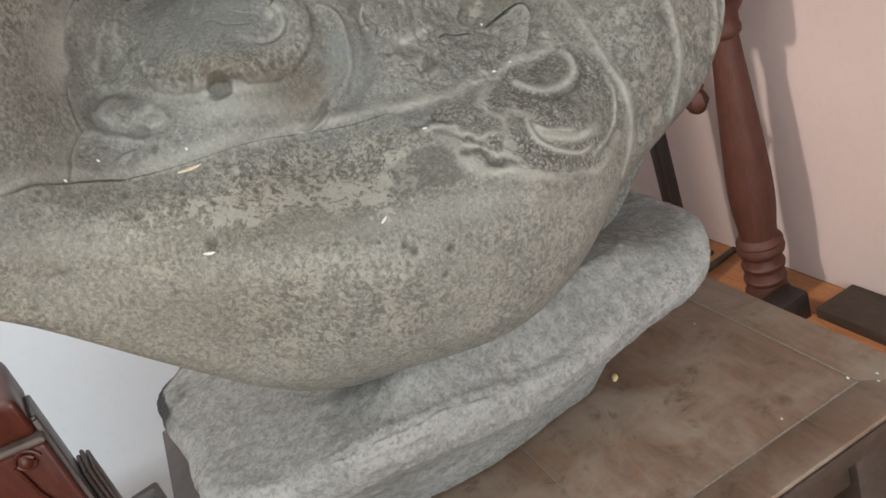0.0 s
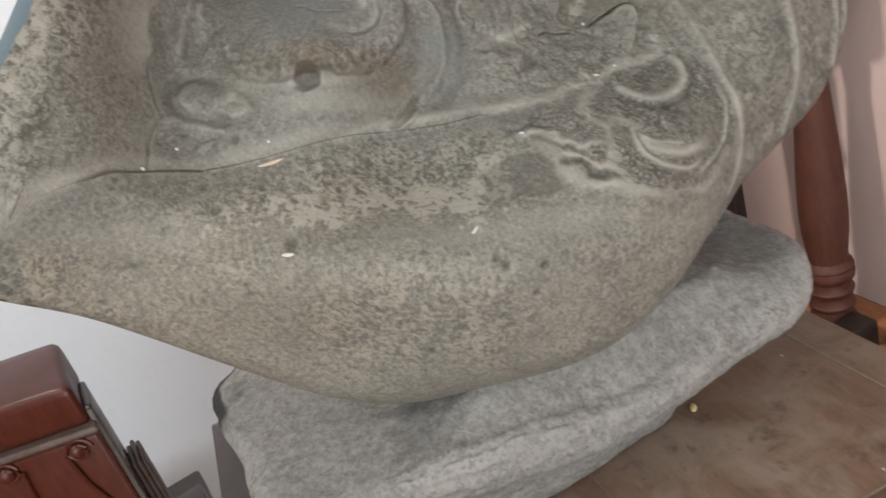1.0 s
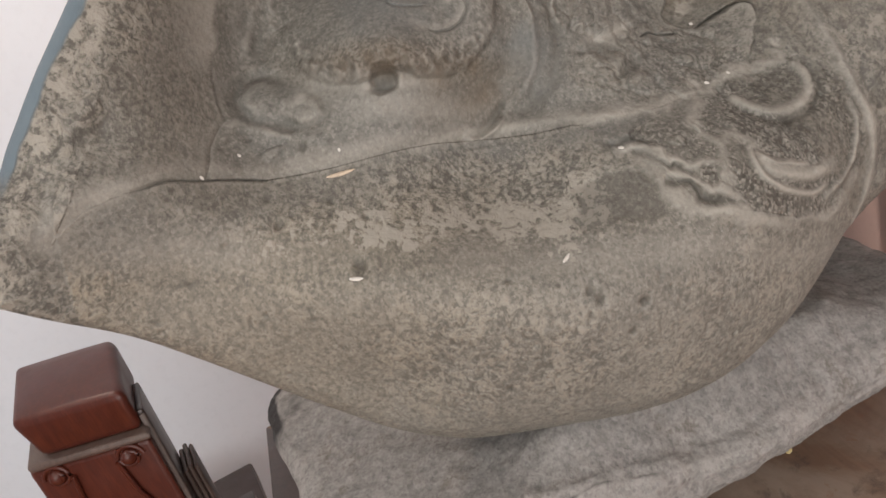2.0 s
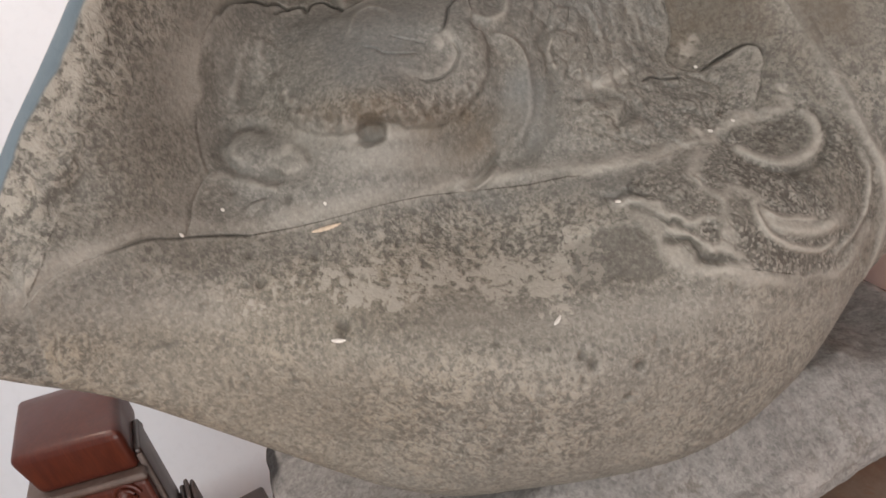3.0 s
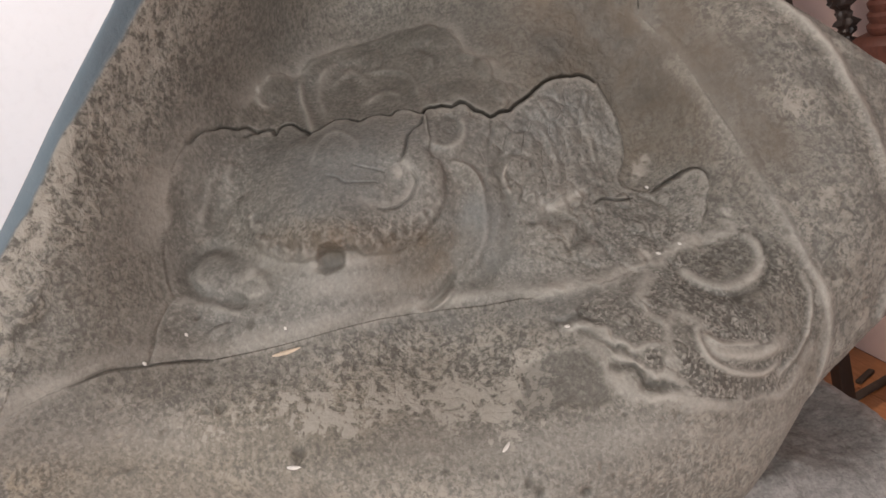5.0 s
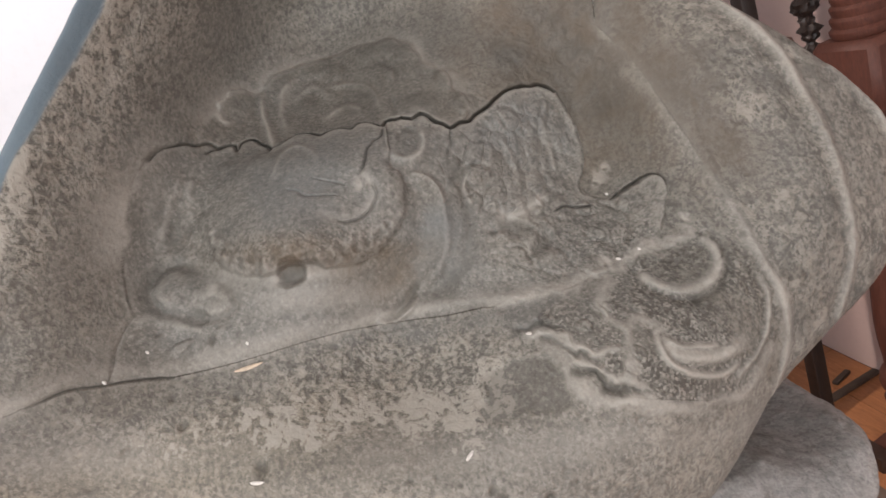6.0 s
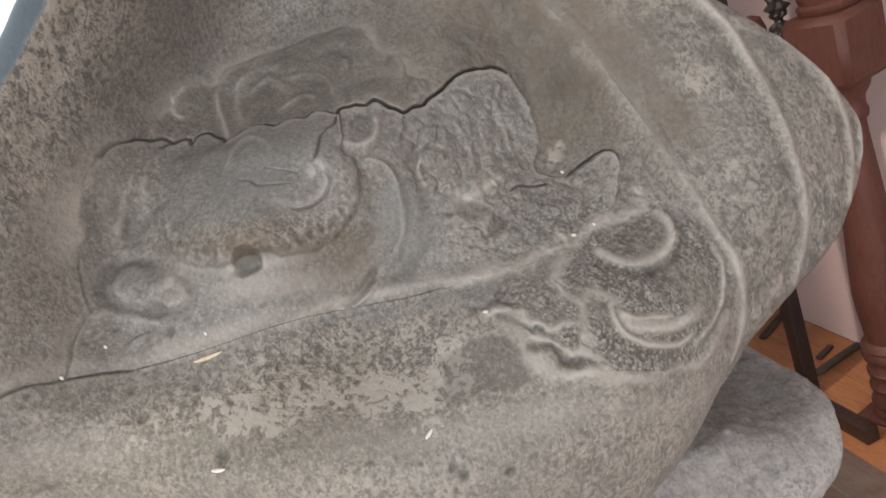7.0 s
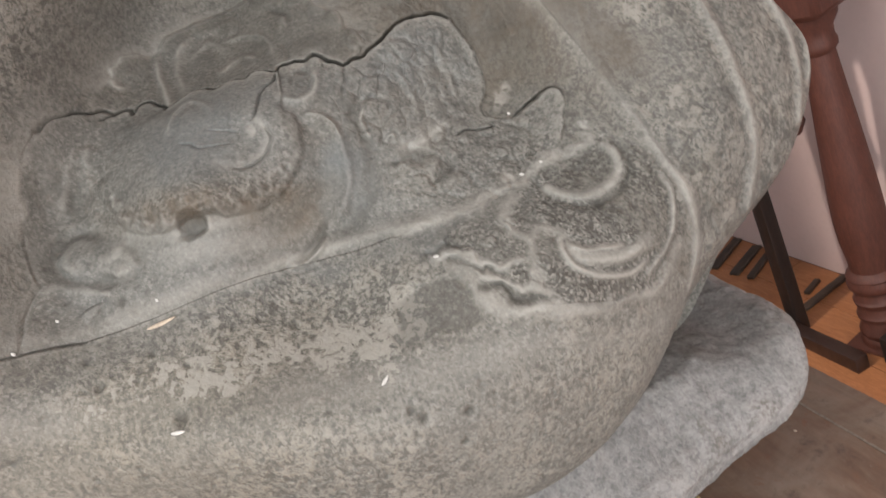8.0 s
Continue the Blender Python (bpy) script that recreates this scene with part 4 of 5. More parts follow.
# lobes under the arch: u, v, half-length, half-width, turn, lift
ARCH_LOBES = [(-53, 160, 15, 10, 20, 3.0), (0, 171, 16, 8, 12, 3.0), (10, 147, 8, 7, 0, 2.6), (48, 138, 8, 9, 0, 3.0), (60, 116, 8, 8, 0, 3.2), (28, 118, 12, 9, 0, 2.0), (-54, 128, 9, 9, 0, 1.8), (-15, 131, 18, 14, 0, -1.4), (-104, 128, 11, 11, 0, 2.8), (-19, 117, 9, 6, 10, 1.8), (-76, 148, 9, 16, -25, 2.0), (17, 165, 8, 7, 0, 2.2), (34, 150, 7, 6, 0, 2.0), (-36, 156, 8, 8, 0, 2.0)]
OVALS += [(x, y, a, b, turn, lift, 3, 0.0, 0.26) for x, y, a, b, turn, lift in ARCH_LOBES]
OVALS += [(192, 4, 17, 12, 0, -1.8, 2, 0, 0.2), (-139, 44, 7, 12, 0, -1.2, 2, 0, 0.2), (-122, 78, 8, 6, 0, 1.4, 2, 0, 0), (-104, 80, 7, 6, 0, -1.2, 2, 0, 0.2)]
# lumps of the broken relief: u, v, spread u, spread v, count, size mm, lift mm
LUMPS = [(95, 75, 38, 38, 14, 8.0, 2.0), (120, 20, 45, 22, 34, 6.0, 2.2), (125, -40, 30, 18, 26, 3.0, 1.2), (-128, 45, 14, 34, 7, 5.5, 1.2), (-110, -36, 30, 9, 12, 4.0, 1.2), (205, -30, 30, 34, 16, 3.5, 0.8), (30, 93, 14, 9, 8, 5.0, 2.0)]


def near_line(u, v, pts, reach):
    """Distance in mm from each place to the line, and the indices of the places within reach."""
    line = curve_points(pts, 4.0)
    lo, hi = line.min(0) - reach, line.max(0) + reach
    idx = np.nonzero((u > lo[0]) & (u < hi[0]) & (v > lo[1]) & (v < hi[1]))[0]
    q = np.column_stack([u[idx], v[idx]])
    best = np.full(len(idx), 1e9)
    run = np.zeros(len(idx))
    for i in range(len(line) - 1):
        a, b = line[i], line[i + 1]
        ab = b - a
        t = np.clip(((q - a) @ ab) / max(ab @ ab, 1e-9), 0, 1)
        dd = np.hypot(*(q - a - t[:, None] * ab).T)
        closer = dd < best
        best = np.where(closer, dd, best)
        run = np.where(closer, (i + t) / (len(line) - 1), run)
    return idx, best, run


def inside(u, v, poly):
    odd = np.zeros(len(u), bool)
    for (x0, y0), (x1, y1) in zip(poly, np.roll(poly, -1, 0)):
        if y0 != y1:
            odd ^= ((y0 > v) != (y1 > v)) & (u < (x1 - x0) * (v - y0) / (y1 - y0) + x0)
    return odd


def catmull(t):
    return [(-t + 2 * t ** 2 - t ** 3) / 2, (2 - 5 * t ** 2 + 3 * t ** 3) / 2, (t + 4 * t ** 2 - 3 * t ** 3) / 2, (-t ** 2 + t ** 3) / 2]


def swell(u, v):
    net = np.array(SWELL, float)
    gu, gv = np.clip((u + 240) / 64, 0, 9.999), np.clip((v + 240) / 62.5, 0, 7.999)
    i, j = gu.astype(int), gv.astype(int)
    wu, wv = catmull(gu - i), catmull(gv - j)
    out = 0
    for a in range(4):
        for b in range(4):
            out = out + wu[a] * wv[b] * net[np.clip(j + b - 1, 0, 8), np.clip(i + a - 1, 0, 10)]
    # the scroll stands proud, the ground below it and round the spire-side ring is sunk
    out = out + 9 * np.exp(-(((u + 42) / 78) ** 2 + ((v - 48) / 40) ** 2) ** 2) - 7 * np.exp(-(((u - 30) / 60) ** 2 + ((v + 6) / 18) ** 2)) - 9 * np.exp(-(((u + 135) / 28) ** 2 + ((v + 40) / 20) ** 2))
    # steep wall from the hollow up to the flared rim
    border = np.interp(v, [p[1] for p in OUTLINE[:12]], [p[0] for p in OUTLINE[:12]])
    brow = np.interp(v, [-40, 0, 73, 126, 200, 260], [-192, -183, -167, -153, -128, -80])
    crown = np.interp(v, [-40, 0, 73, 126, 200, 260], [112, 103, 78, 50, 30, 20]) + np.interp(v, [-40, 0, 73, 126, 200], [10, 16, 25, 38, 40]) * np.clip((brow - u) / np.maximum(brow - border, 5), 0, 1)
    wall = smoothstep(66, -10, u - brow + 5 * grain2(u / 1000, v / 1000, 20, 2)) ** 1.8 * np.where(u > brow, smoothstep(-60, -12, v), smoothstep(-60 - 24 * smoothstep(0, -20, u - brow), -12 - 32 * smoothstep(0, -20, u - brow), v))
    return out + (crown - out) * wall


def carve(u, v):
    """Relief in mm over the swell, and the dust, darkening, crust, lime and blue rim shares, at places u, v in mm."""
    n = len(u)
    h = np.zeros(n)
    tone = {k: np.zeros(n) for k in ("dust", "darkening", "crust", "lime", "blue_rim", "cool", "rust", "sandy", "pebbly")}
    um, vm = u / 1000, v / 1000
    wob_u, wob_v = u + 1.6 * fbm2(um, vm, 90, 3, 2), v + 1.6 * fbm2(um, vm, 90, 3, 5)
    # broken plate with the relief, and the arch behind it
    plate = np.vstack([curve_points(LINES["crack"], 4), curve_points(LINES["plate_r"], 4), curve_points(LINES["valley"][::-1][1:17], 4), curve_points(LINES["plate_foot"][::-1], 4), curve_points(LINES["plate_l"][::-1], 4)])
    arch = np.vstack([curve_points(LINES["arch"], 4), curve_points(LINES["crack"][5:43][::-1], 4)])
    body = np.vstack([curve_points(LINES["body_edge"], 4), curve_points(LINES["crack_mid"][::-1], 4), curve_points(LINES["body_left"][::-1], 4)])
    face = np.array([(-200, -70)] + LINES["valley"] + LINES["rim"][::-1] + [(150, 260), (-140, 260)] + LINES["inner_rim"])
    for poly, lift, soft in ((plate, 4.0, 2.2), (arch, 2.6, 3.0), (body, 5.0, 4.5)):
        idx, dist, _ = near_line(wob_u, wob_v, np.vstack([poly, poly[:1]])[::2], 30)
        share = np.zeros(n)
        ins = inside(wob_u, wob_v, poly)
        share[ins] = 1
        wide = soft * (1 + 4 * smoothstep(-70, -105, u[idx]) * smoothstep(20, 50, v[idx])) if soft == 4.5 else soft
        share[idx] = np.where(ins[idx], smoothstep(-0.2, 1, 0.5 + dist / wide / 2), smoothstep(0.5, 0, dist / wide) * 0.45)
        h += lift * share * ((0.08 + 0.92 * smoothstep(-150, -100, u)) * (0.03 + 0.97 * smoothstep(0, 30, v - np.interp(u, [p[0] for p in LINES["valley"]], [p[1] for p in LINES["valley"]]))) if soft == 2.2 else 1.0)
        if soft < 4:
            # pale dust lies against the outer foot of the raised edge
            foot = np.where(ins[idx], np.exp(-(dist / 1.4) ** 2), np.exp(-(dist / (6.5 if soft == 3.0 else 9.5)) ** 1.6)) * np.clip(0.75 + 0.6 * fbm2(um[idx], vm[idx], 35, 2, 6), 0.2, 1)
            where = smoothstep(100, 116, v[idx]) if soft == 3.0 else smoothstep(-128, -142, u[idx]) * smoothstep(-75, -40, v[idx])
            tone["dust"][idx] = np.maximum(tone["dust"][idx], (0.75 if soft == 3.0 else 0.95) * foot * where)
    # knobbly relief on the plate, dying away to its edges
    on_plate = inside(u, v, plate).astype(float)
    idx, dist, _ = near_line(u, v, np.vstack([plate, plate[:1]])[::2], 14)
    within = on_plate.copy()
    within[idx] *= smoothstep(0, 12, dist)
    fade = np.ones(n)
    fade[idx] = smoothstep(0, 6, dist)
    h += within * 0.9 * fbm2(um, vm, 60, 4, 1)
    right = smoothstep(40, 90, u) * inside(u, v, face)
    h += right * 0.7 * fbm2(um, vm, 85, 4, 3)
    # close-set scales on the broken right half
    spot = np.exp(-(((u - 90) / 50) ** 2 + ((v - 72) / 46) ** 2) ** 3) * within
    near = np.nonzero(spot > 0.02)[0]
    first, second, lift_of = np.full(len(near), 1e9), np.full(len(near), 1e9), np.zeros(len(near))
    bent_u, bent_v = wob_u[near] + 2.5 * fbm2(um[near], vm[near], 45, 3, 11), wob_v[near] + 2.5 * fbm2(um[near], vm[near], 45, 3, 12)
    rng = np.random.RandomState(5)
    for x in np.arange(34, 148, 14.0):
        for y in np.arange(18, 128, 14.0):
            sx, sy, rise = x + rng.uniform(-5, 5), y + rng.uniform(-5, 5), rng.uniform(-1, 1)
            d = np.hypot((bent_u - sx) * 1.1, bent_v - sy)
            lift_of = np.where(d < first, rise, lift_of)
            second = np.where(d < first, first, np.minimum(second, d))
            first = np.minimum(first, d)
    gap = second - first
    h[near] += spot[near] * (3.4 * np.clip(1 - (first / 11.0) ** 2, 0, 1) - 1.7 + 1.3 * lift_of * smoothstep(-0.3, 1.6, gap))
    tone["dust"][near] += 0.45 * spot[near] * np.exp(-(gap / 1.3) ** 2) * np.clip(0.25 + 1.2 * fbm2(um[near], vm[near], 40, 2, 8), 0, 1)
    smooth_band = np.zeros(n)
    for name, (w, lift, du, gr) in CARVING.items():
        jag = 0.8 if "crack" in name else 0.0
        calm = 2.0 if name in ("rib1", "rib2", "rib3", "rib4", "fan_edge", "eyelet", "slot", "slot2", "slot3") else 0.7 if "vein" in name else 0.3
        idx, dist, run = near_line(u + calm * (wob_u - u) + jag * grain2(um, vm, 130, 3), v + calm * (wob_v - v) + jag * grain2(um, vm, 150, 4), LINES[name], w * 4)
        if name in ("eye", "fan1", "fan2", "fan2_top", "fan_edge", "fan_side", "rib1", "rib2", "rib3", "rib4", "eyelet", "rim"):
            smooth_band[idx] = np.maximum(smooth_band[idx], np.exp(-(dist / (1.2 * w)) ** 4))
        ends = smoothstep(0, 0.12, run) * smoothstep(1.0, 0.88, run) if name not in ("crack_left", "crack_mid", "crack_right", "valley", "ridgeA", "ridgeB", "rim") else 1.0
        if name == "rim":
            ends = smoothstep(0.35, 0.75, run)
        flat = 2.6 if name in ("fan1", "fan2", "rib1", "rib2", "rib3", "rib4", "eye", "fan_edge") else 2
        prof = np.exp(-(dist / w) ** flat) * (0.35 + 0.65 * ends if name != "rim" else ends)
        h[idx] += 1.5 * lift * prof
        if lift > 0:
            h[idx] -= 0.45 * lift * np.exp(-((dist - 2.2 * w) / (1.2 * w)) ** 2)
        # eye ring paler in its lower part: light from above painted in
        if name == "eye":
            du = du * (0.4 + 0.6 * smoothstep(8, -8, v[idx]))
        patchy = 0.75 + 0.5 * fbm2(um[idx], vm[idx], 45, 2, 6)
        tone["dust"][idx] = np.maximum(tone["dust"][idx], du * np.clip(patchy, 0.2, 1) * np.exp(-(dist / (1.15 * w)) ** flat) * (0.2 + 0.8 * ends if name == "rim" else 1.0))
        tone["darkening"][idx] = np.maximum(tone["darkening"][idx], gr * np.exp(-(dist / w) ** 2))
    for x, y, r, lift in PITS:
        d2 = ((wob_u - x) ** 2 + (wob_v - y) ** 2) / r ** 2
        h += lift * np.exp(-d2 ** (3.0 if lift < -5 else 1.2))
        tone["darkening"] = np.maximum(tone["darkening"], (0.85 if lift < -5 else 0.75) * np.exp(-d2 ** (3.0 if lift < -5 else 1.5)))
        if lift < -5:
            tone["dust"] = np.maximum(tone["dust"], 0.5 * np.exp(-((np.sqrt(d2) - 1.3) / 0.22) ** 2) * smoothstep(3, -4, v - y))
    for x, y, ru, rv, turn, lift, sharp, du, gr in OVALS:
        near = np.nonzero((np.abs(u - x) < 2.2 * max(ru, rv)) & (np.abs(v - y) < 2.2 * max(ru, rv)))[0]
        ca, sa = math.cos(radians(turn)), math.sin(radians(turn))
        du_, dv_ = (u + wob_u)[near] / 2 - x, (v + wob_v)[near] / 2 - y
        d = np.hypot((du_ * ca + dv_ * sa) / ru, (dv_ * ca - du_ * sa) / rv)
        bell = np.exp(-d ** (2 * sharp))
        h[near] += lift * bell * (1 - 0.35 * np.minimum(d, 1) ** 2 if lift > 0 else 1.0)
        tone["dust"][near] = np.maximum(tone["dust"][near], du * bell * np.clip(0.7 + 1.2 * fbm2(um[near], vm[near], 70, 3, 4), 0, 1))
        tone["darkening"][near] = np.maximum(tone["darkening"][near], gr * bell)
    # small weather pits, thickest on the lip and the spire
    rng = np.random.RandomState(23)
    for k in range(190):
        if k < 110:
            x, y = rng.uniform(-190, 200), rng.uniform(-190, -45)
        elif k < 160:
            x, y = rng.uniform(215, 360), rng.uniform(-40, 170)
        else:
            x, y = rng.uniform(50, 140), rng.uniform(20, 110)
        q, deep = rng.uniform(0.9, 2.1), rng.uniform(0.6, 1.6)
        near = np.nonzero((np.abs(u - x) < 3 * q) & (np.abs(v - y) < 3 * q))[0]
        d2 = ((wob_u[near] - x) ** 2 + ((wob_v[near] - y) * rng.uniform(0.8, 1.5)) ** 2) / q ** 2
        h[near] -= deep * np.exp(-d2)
        tone["darkening"][near] = np.maximum(tone["darkening"][near], rng.uniform(0.4, 0.9) * np.exp(-d2 ** 1.5))
    rng = np.random.RandomState(11)
    for cu, cv, su, sv, count, size, lift in LUMPS:
        for _ in range(count):
            x, y = cu + su * rng.uniform(-1, 1), cv + sv * rng.uniform(-1, 1)
            a, q, e = rng.uniform(0, 3.14), size * rng.uniform(0.6, 1.3), rng.uniform(1.0, 1.9)
            near = np.nonzero((np.abs(u - x) < 3 * q) & (np.abs(v - y) < 3 * q))[0]
            du, dv = wob_u[near] - x, wob_v[near] - y
            d = ((du * math.cos(a) + dv * math.sin(a)) / (q * e)) ** 2 + ((dv * math.cos(a) - du * math.sin(a)) / q) ** 2
            h[near] += lift * rng.uniform(-0.5, 1.0) * (np.exp(-d ** 4) - 0.3 * np.exp(-((np.sqrt(d) - 1.25) / 0.2) ** 2))
    for x, y, r in ((150, 60, 7), (156, 68, 4), (197, 30, 5), (203, 24, 4), (-12, 56, 5), (-8, 62, 3), (165, 9, 4), (172, 13, 3), (140, 3, 5), (-100, -6, 4), (-94, -14, 4)):
        d2 = ((wob_u - x) ** 2 + (wob_v - y) ** 2) / r ** 2
        tone["dust"] = np.maximum(tone["dust"], np.exp(-d2 ** 2) * np.clip(0.6 + 1.6 * fbm2(um, vm, 160, 3, 14), 0, 1))
    # rough brown crumbs along the lower edge of the scroll
    edge_line = curve_points(LINES["body_edge"][1:14], 1.6)
    for x, y in edge_line:
        for _ in range(2):
            off = rng.uniform(2.0, 11.0)
            pull = np.array((-45.0 - x, 42.0 - y)) * (0.6, 1.0)
            px, py = np.array((x, y)) + rng.uniform(-2, 2, 2) + pull / np.linalg.norm(pull) * off
            q = rng.uniform(1.2, 2.4)
            near = np.nonzero((np.abs(u - px) < 3 * q) & (np.abs(v - py) < 3 * q))[0]
            d = ((u[near] - px) / q) ** 2 + ((v[near] - py) / q) ** 2
            s = rng.choice([-1, 1])
            h[near] += s * 0.9 * np.exp(-d)
            if s < 0:
                tone["darkening"][near] = np.maximum(tone["darkening"][near], 0.7 * np.exp(-d))
            else:
                tone["dust"][near] = np.maximum(tone["dust"][near], 0.35 * np.exp(-d))
    # where the surface is lip, hollow face, spire or rim
    in_face = inside(u, v, face)
    ridge = np.array(LINES["valley"] + LINES["rim"][::-1][:8], float)
    spire = (u > np.interp(v, [p[1] for p in LINES["rim"][::-1]], [p[0] for p in LINES["rim"][::-1]])) & (v > -95)
    fan_ground = [(93, -29), (155, 6), (249, -27), (244, -52), (201, -81), (123, -70)]
    lip = ~in_face & ~inside(u, v, np.array(fan_ground, float)) & ~spire & (v < 0) & (u > -205)
    # zones of the lip: cool smooth strip under the valley, flaky band, plain worn band, mottled foot
    below = np.interp(u, [p[0] for p in LINES["valley"]], [p[1] for p in LINES["valley"]]) - v
    wander = 8 * fbm2(um, vm, 14, 3, 2)
    strip = smoothstep(26, 12, below + wander) * smoothstep(-2, 4, below)
    flaky = np.exp(-((v + 74 - 0.10 * u + wander) / 17) ** 2) * smoothstep(-150, -110, u) * smoothstep(90, 60, u)
    plain = np.exp(-((v + 104 - 0.03 * u + wander) / 12) ** 2) * smoothstep(-40, 0, u) + 1.1 * np.exp(-(((u + 150) / 65) ** 2 + ((v + 95 + wander) / 15) ** 2))
    plain = np.clip(np.maximum(plain, 0.4 * smoothstep(100, 150, u)), 0, 1)
    share = np.clip(0.72 + 0.35 * flaky + 0.7 * fbm2(um, vm, 16, 3, 2), 0.3, 1) * (1 - 0.5 * strip) * (1 - 0.5 * plain * (1 - flaky))
    tone["dust"] = np.maximum(tone["dust"], lip * np.maximum(0.30 * plain, 0.16 * smoothstep(-98, -125, v)))
    tone["crust"] += lip * share + spire * np.clip(0.95 + 0.6 * fbm2(um, vm, 20, 3, 3), 0.45, 1)
    edge_u = np.interp(v, [p[1] for p in OUTLINE[:11]], [p[0] for p in OUTLINE[:11]])
    band = smoothstep(42, 20, u - edge_u + 6 * fbm2(um, vm, 40, 3, 2)) * (u < -100)
    tone["crust"] = np.maximum(tone["crust"], band)
    # outer rim face in blue-grey: its cool shaded light put into the colour
    tone["blue_rim"] = smoothstep(11.0, 9.0, u - edge_u + 1.0 * fbm2(um, vm, 60, 2, 1)) * smoothstep(-66, -48, v) * (u < -100)
    tone["crust"] *= 1 - tone["blue_rim"]
    brim = smoothstep(30, 14, u - edge_u + 6 * fbm2(um, vm, 40, 3, 2)) * (u < -100) * (1 - tone["blue_rim"])
    beside = u - np.interp(v, [p[1] for p in LINES["rim"][::-1]], [p[0] for p in LINES["rim"][::-1]])
    hollow = (in_face | spire) * ~inside(u, v, plate) * np.where(v > 10, smoothstep(16, -14, beside + 8 * fbm2(um, vm, 40, 3, 3)), in_face * 1.0)
    hollow = hollow * np.where((u > -140) & (u < 160), smoothstep(2, 9, -below), 1.0)
    brow = np.interp(v, [-40, 0, 73, 126, 200, 260], [-192, -183, -167, -153, -128, -80])
    steep = smoothstep(30, 0, u - brow) * smoothstep(-60, -12, v)
    tone["darkening"] += hollow * 0.24 * (1 - 0.55 * steep)
    tone["darkening"] += hollow * 0.10 * smoothstep(-50, -110, u) * smoothstep(70, 100, v) * (1 - steep)
    tone["rust"] += hollow * 0.08 * smoothstep(-60, -130, u)
    tone["darkening"] += hollow * (0.34 * smoothstep(-40, 60, u) * smoothstep(60, 120, v) + 0.5 * smoothstep(60, 110, u) * smoothstep(90, 140, v) + 0.16 * smoothstep(100, 160, u))
    tone["darkening"] += hollow * 0.3 * np.exp(-(((u - 150) / 60) ** 2 + ((v - 130) / 70) ** 2)) * np.clip(0.8 + 0.6 * fbm2(um, vm, 20, 3, 1), 0, 1)
    ground = [(93, -29), (107, -19), (123, -10), (155, 6), (182, 19), (204, 20), (232, 5), (249, -27), (244, -52), (227, -71), (201, -81), (147, -77), (123, -70), (103, -47)]
    fan = inside(wob_u, wob_v, np.array(ground, float)).astype(float)
    ground_zone = fan > 0.5
    fan = np.clip(fan + 0.8 * np.exp(-(((u - 142) / 42) ** 2 + ((v - 18) / 22) ** 2) ** 2) * in_face, 0, 1)
    fan_zone = ground_zone & (on_plate == 0)
    pebbly = fan * (1 - smooth_band) * np.clip(0.65 + 0.9 * fbm2(um, vm, 38, 3, 8), 0.15, 1)
    g = fbm2(um, vm, 330, 2, 8)
    h += pebbly * (0.5 * g - 0.6)
    tone["darkening"] += pebbly * np.clip(0.04 - 0.4 * g, 0, 0.28)
    tone["pebbly"] = pebbly
    tone["crust"] += hollow * np.clip(0.30 + 0.25 * smoothstep(-100, -150, u) + 0.35 * smoothstep(60, 120, u) * smoothstep(80, 130, v) + 0.35 * smoothstep(175, 215, v), 0, 0.7) * (1 - tone["dust"])
    tone["pebbly"] = np.maximum(tone["pebbly"], 0.9 * np.exp(-(((u + 40) / 62) ** 2 + ((v - 16) / 9) ** 2) ** 2))
    rust = np.exp(-(((u + 45) / 60) ** 2 + ((v - 18) / 14) ** 2))
    tone["crust"] += 0.8 * rust * in_face + 0.35 * right
    pool = np.exp(-(((u + 35) / 42) ** 2 + ((v + 12) / 9) ** 2) ** 1.5) + 0.8 * np.exp(-(((u + 92) / 12) ** 2 + ((v + 2) / 8) ** 2))
    tone["dust"] = np.maximum(tone["dust"], 0.6 * pool)
    lime = np.exp(-(((u - 45) / 26) ** 2 + ((v + 82) / 16) ** 2)) + 0.9 * np.exp(-(((u - 62) / 14) ** 2 + ((v + 58) / 8) ** 2)) + 0.8 * np.exp(-(((u + 55) / 22) ** 2 + ((v + 82) / 12) ** 2)) + 0.5 * np.exp(-(((u - 5) / 40) ** 2 + ((v + 80) / 12) ** 2))
    tone["lime"] = np.clip(0.75 * lime + 0.45 * flaky * lip + 0.6 * brim + 0.35 * spire * smoothstep(0.0, 0.5, fbm2(um, vm, 30, 4, 13)), 0, 1)
    tone["cool"] = np.exp(-(((u - 38) / 16) ** 2 + ((v - 30) / 42) ** 2)) + 0.7 * np.exp(-(((u + 45) / 45) ** 2 + ((v - 55) / 28) ** 2)) + 0.8 * np.exp(-(((u - 95) / 34) ** 2 + ((v - 100) / 24) ** 2)) * on_plate + 0.22 * spire
    tone["cool"] += 0.30 * within
    tone["cool"] += 0.6 * strip * lip * smoothstep(-90, -20, u)
    tone["rust"] += np.exp(-(((u + 40) / 62) ** 2 + ((v - 14) / 10) ** 2)) + 0.8 * np.exp(-(((u - 5) / 26) ** 2 + ((v + 4) / 14) ** 2)) + 0.5 * np.exp(-(((u - 205) / 30) ** 2 + ((v + 72) / 8) ** 2)) + 0.45 * hollow * smoothstep(20, 90, u) * smoothstep(30, 70, v)
    for k in ("cool", "rust"):
        tone[k] *= np.clip(0.7 + 0.7 * fbm2(um, vm, 30, 3, 5), 0, 1) * (in_face | spire | (strip > 0))
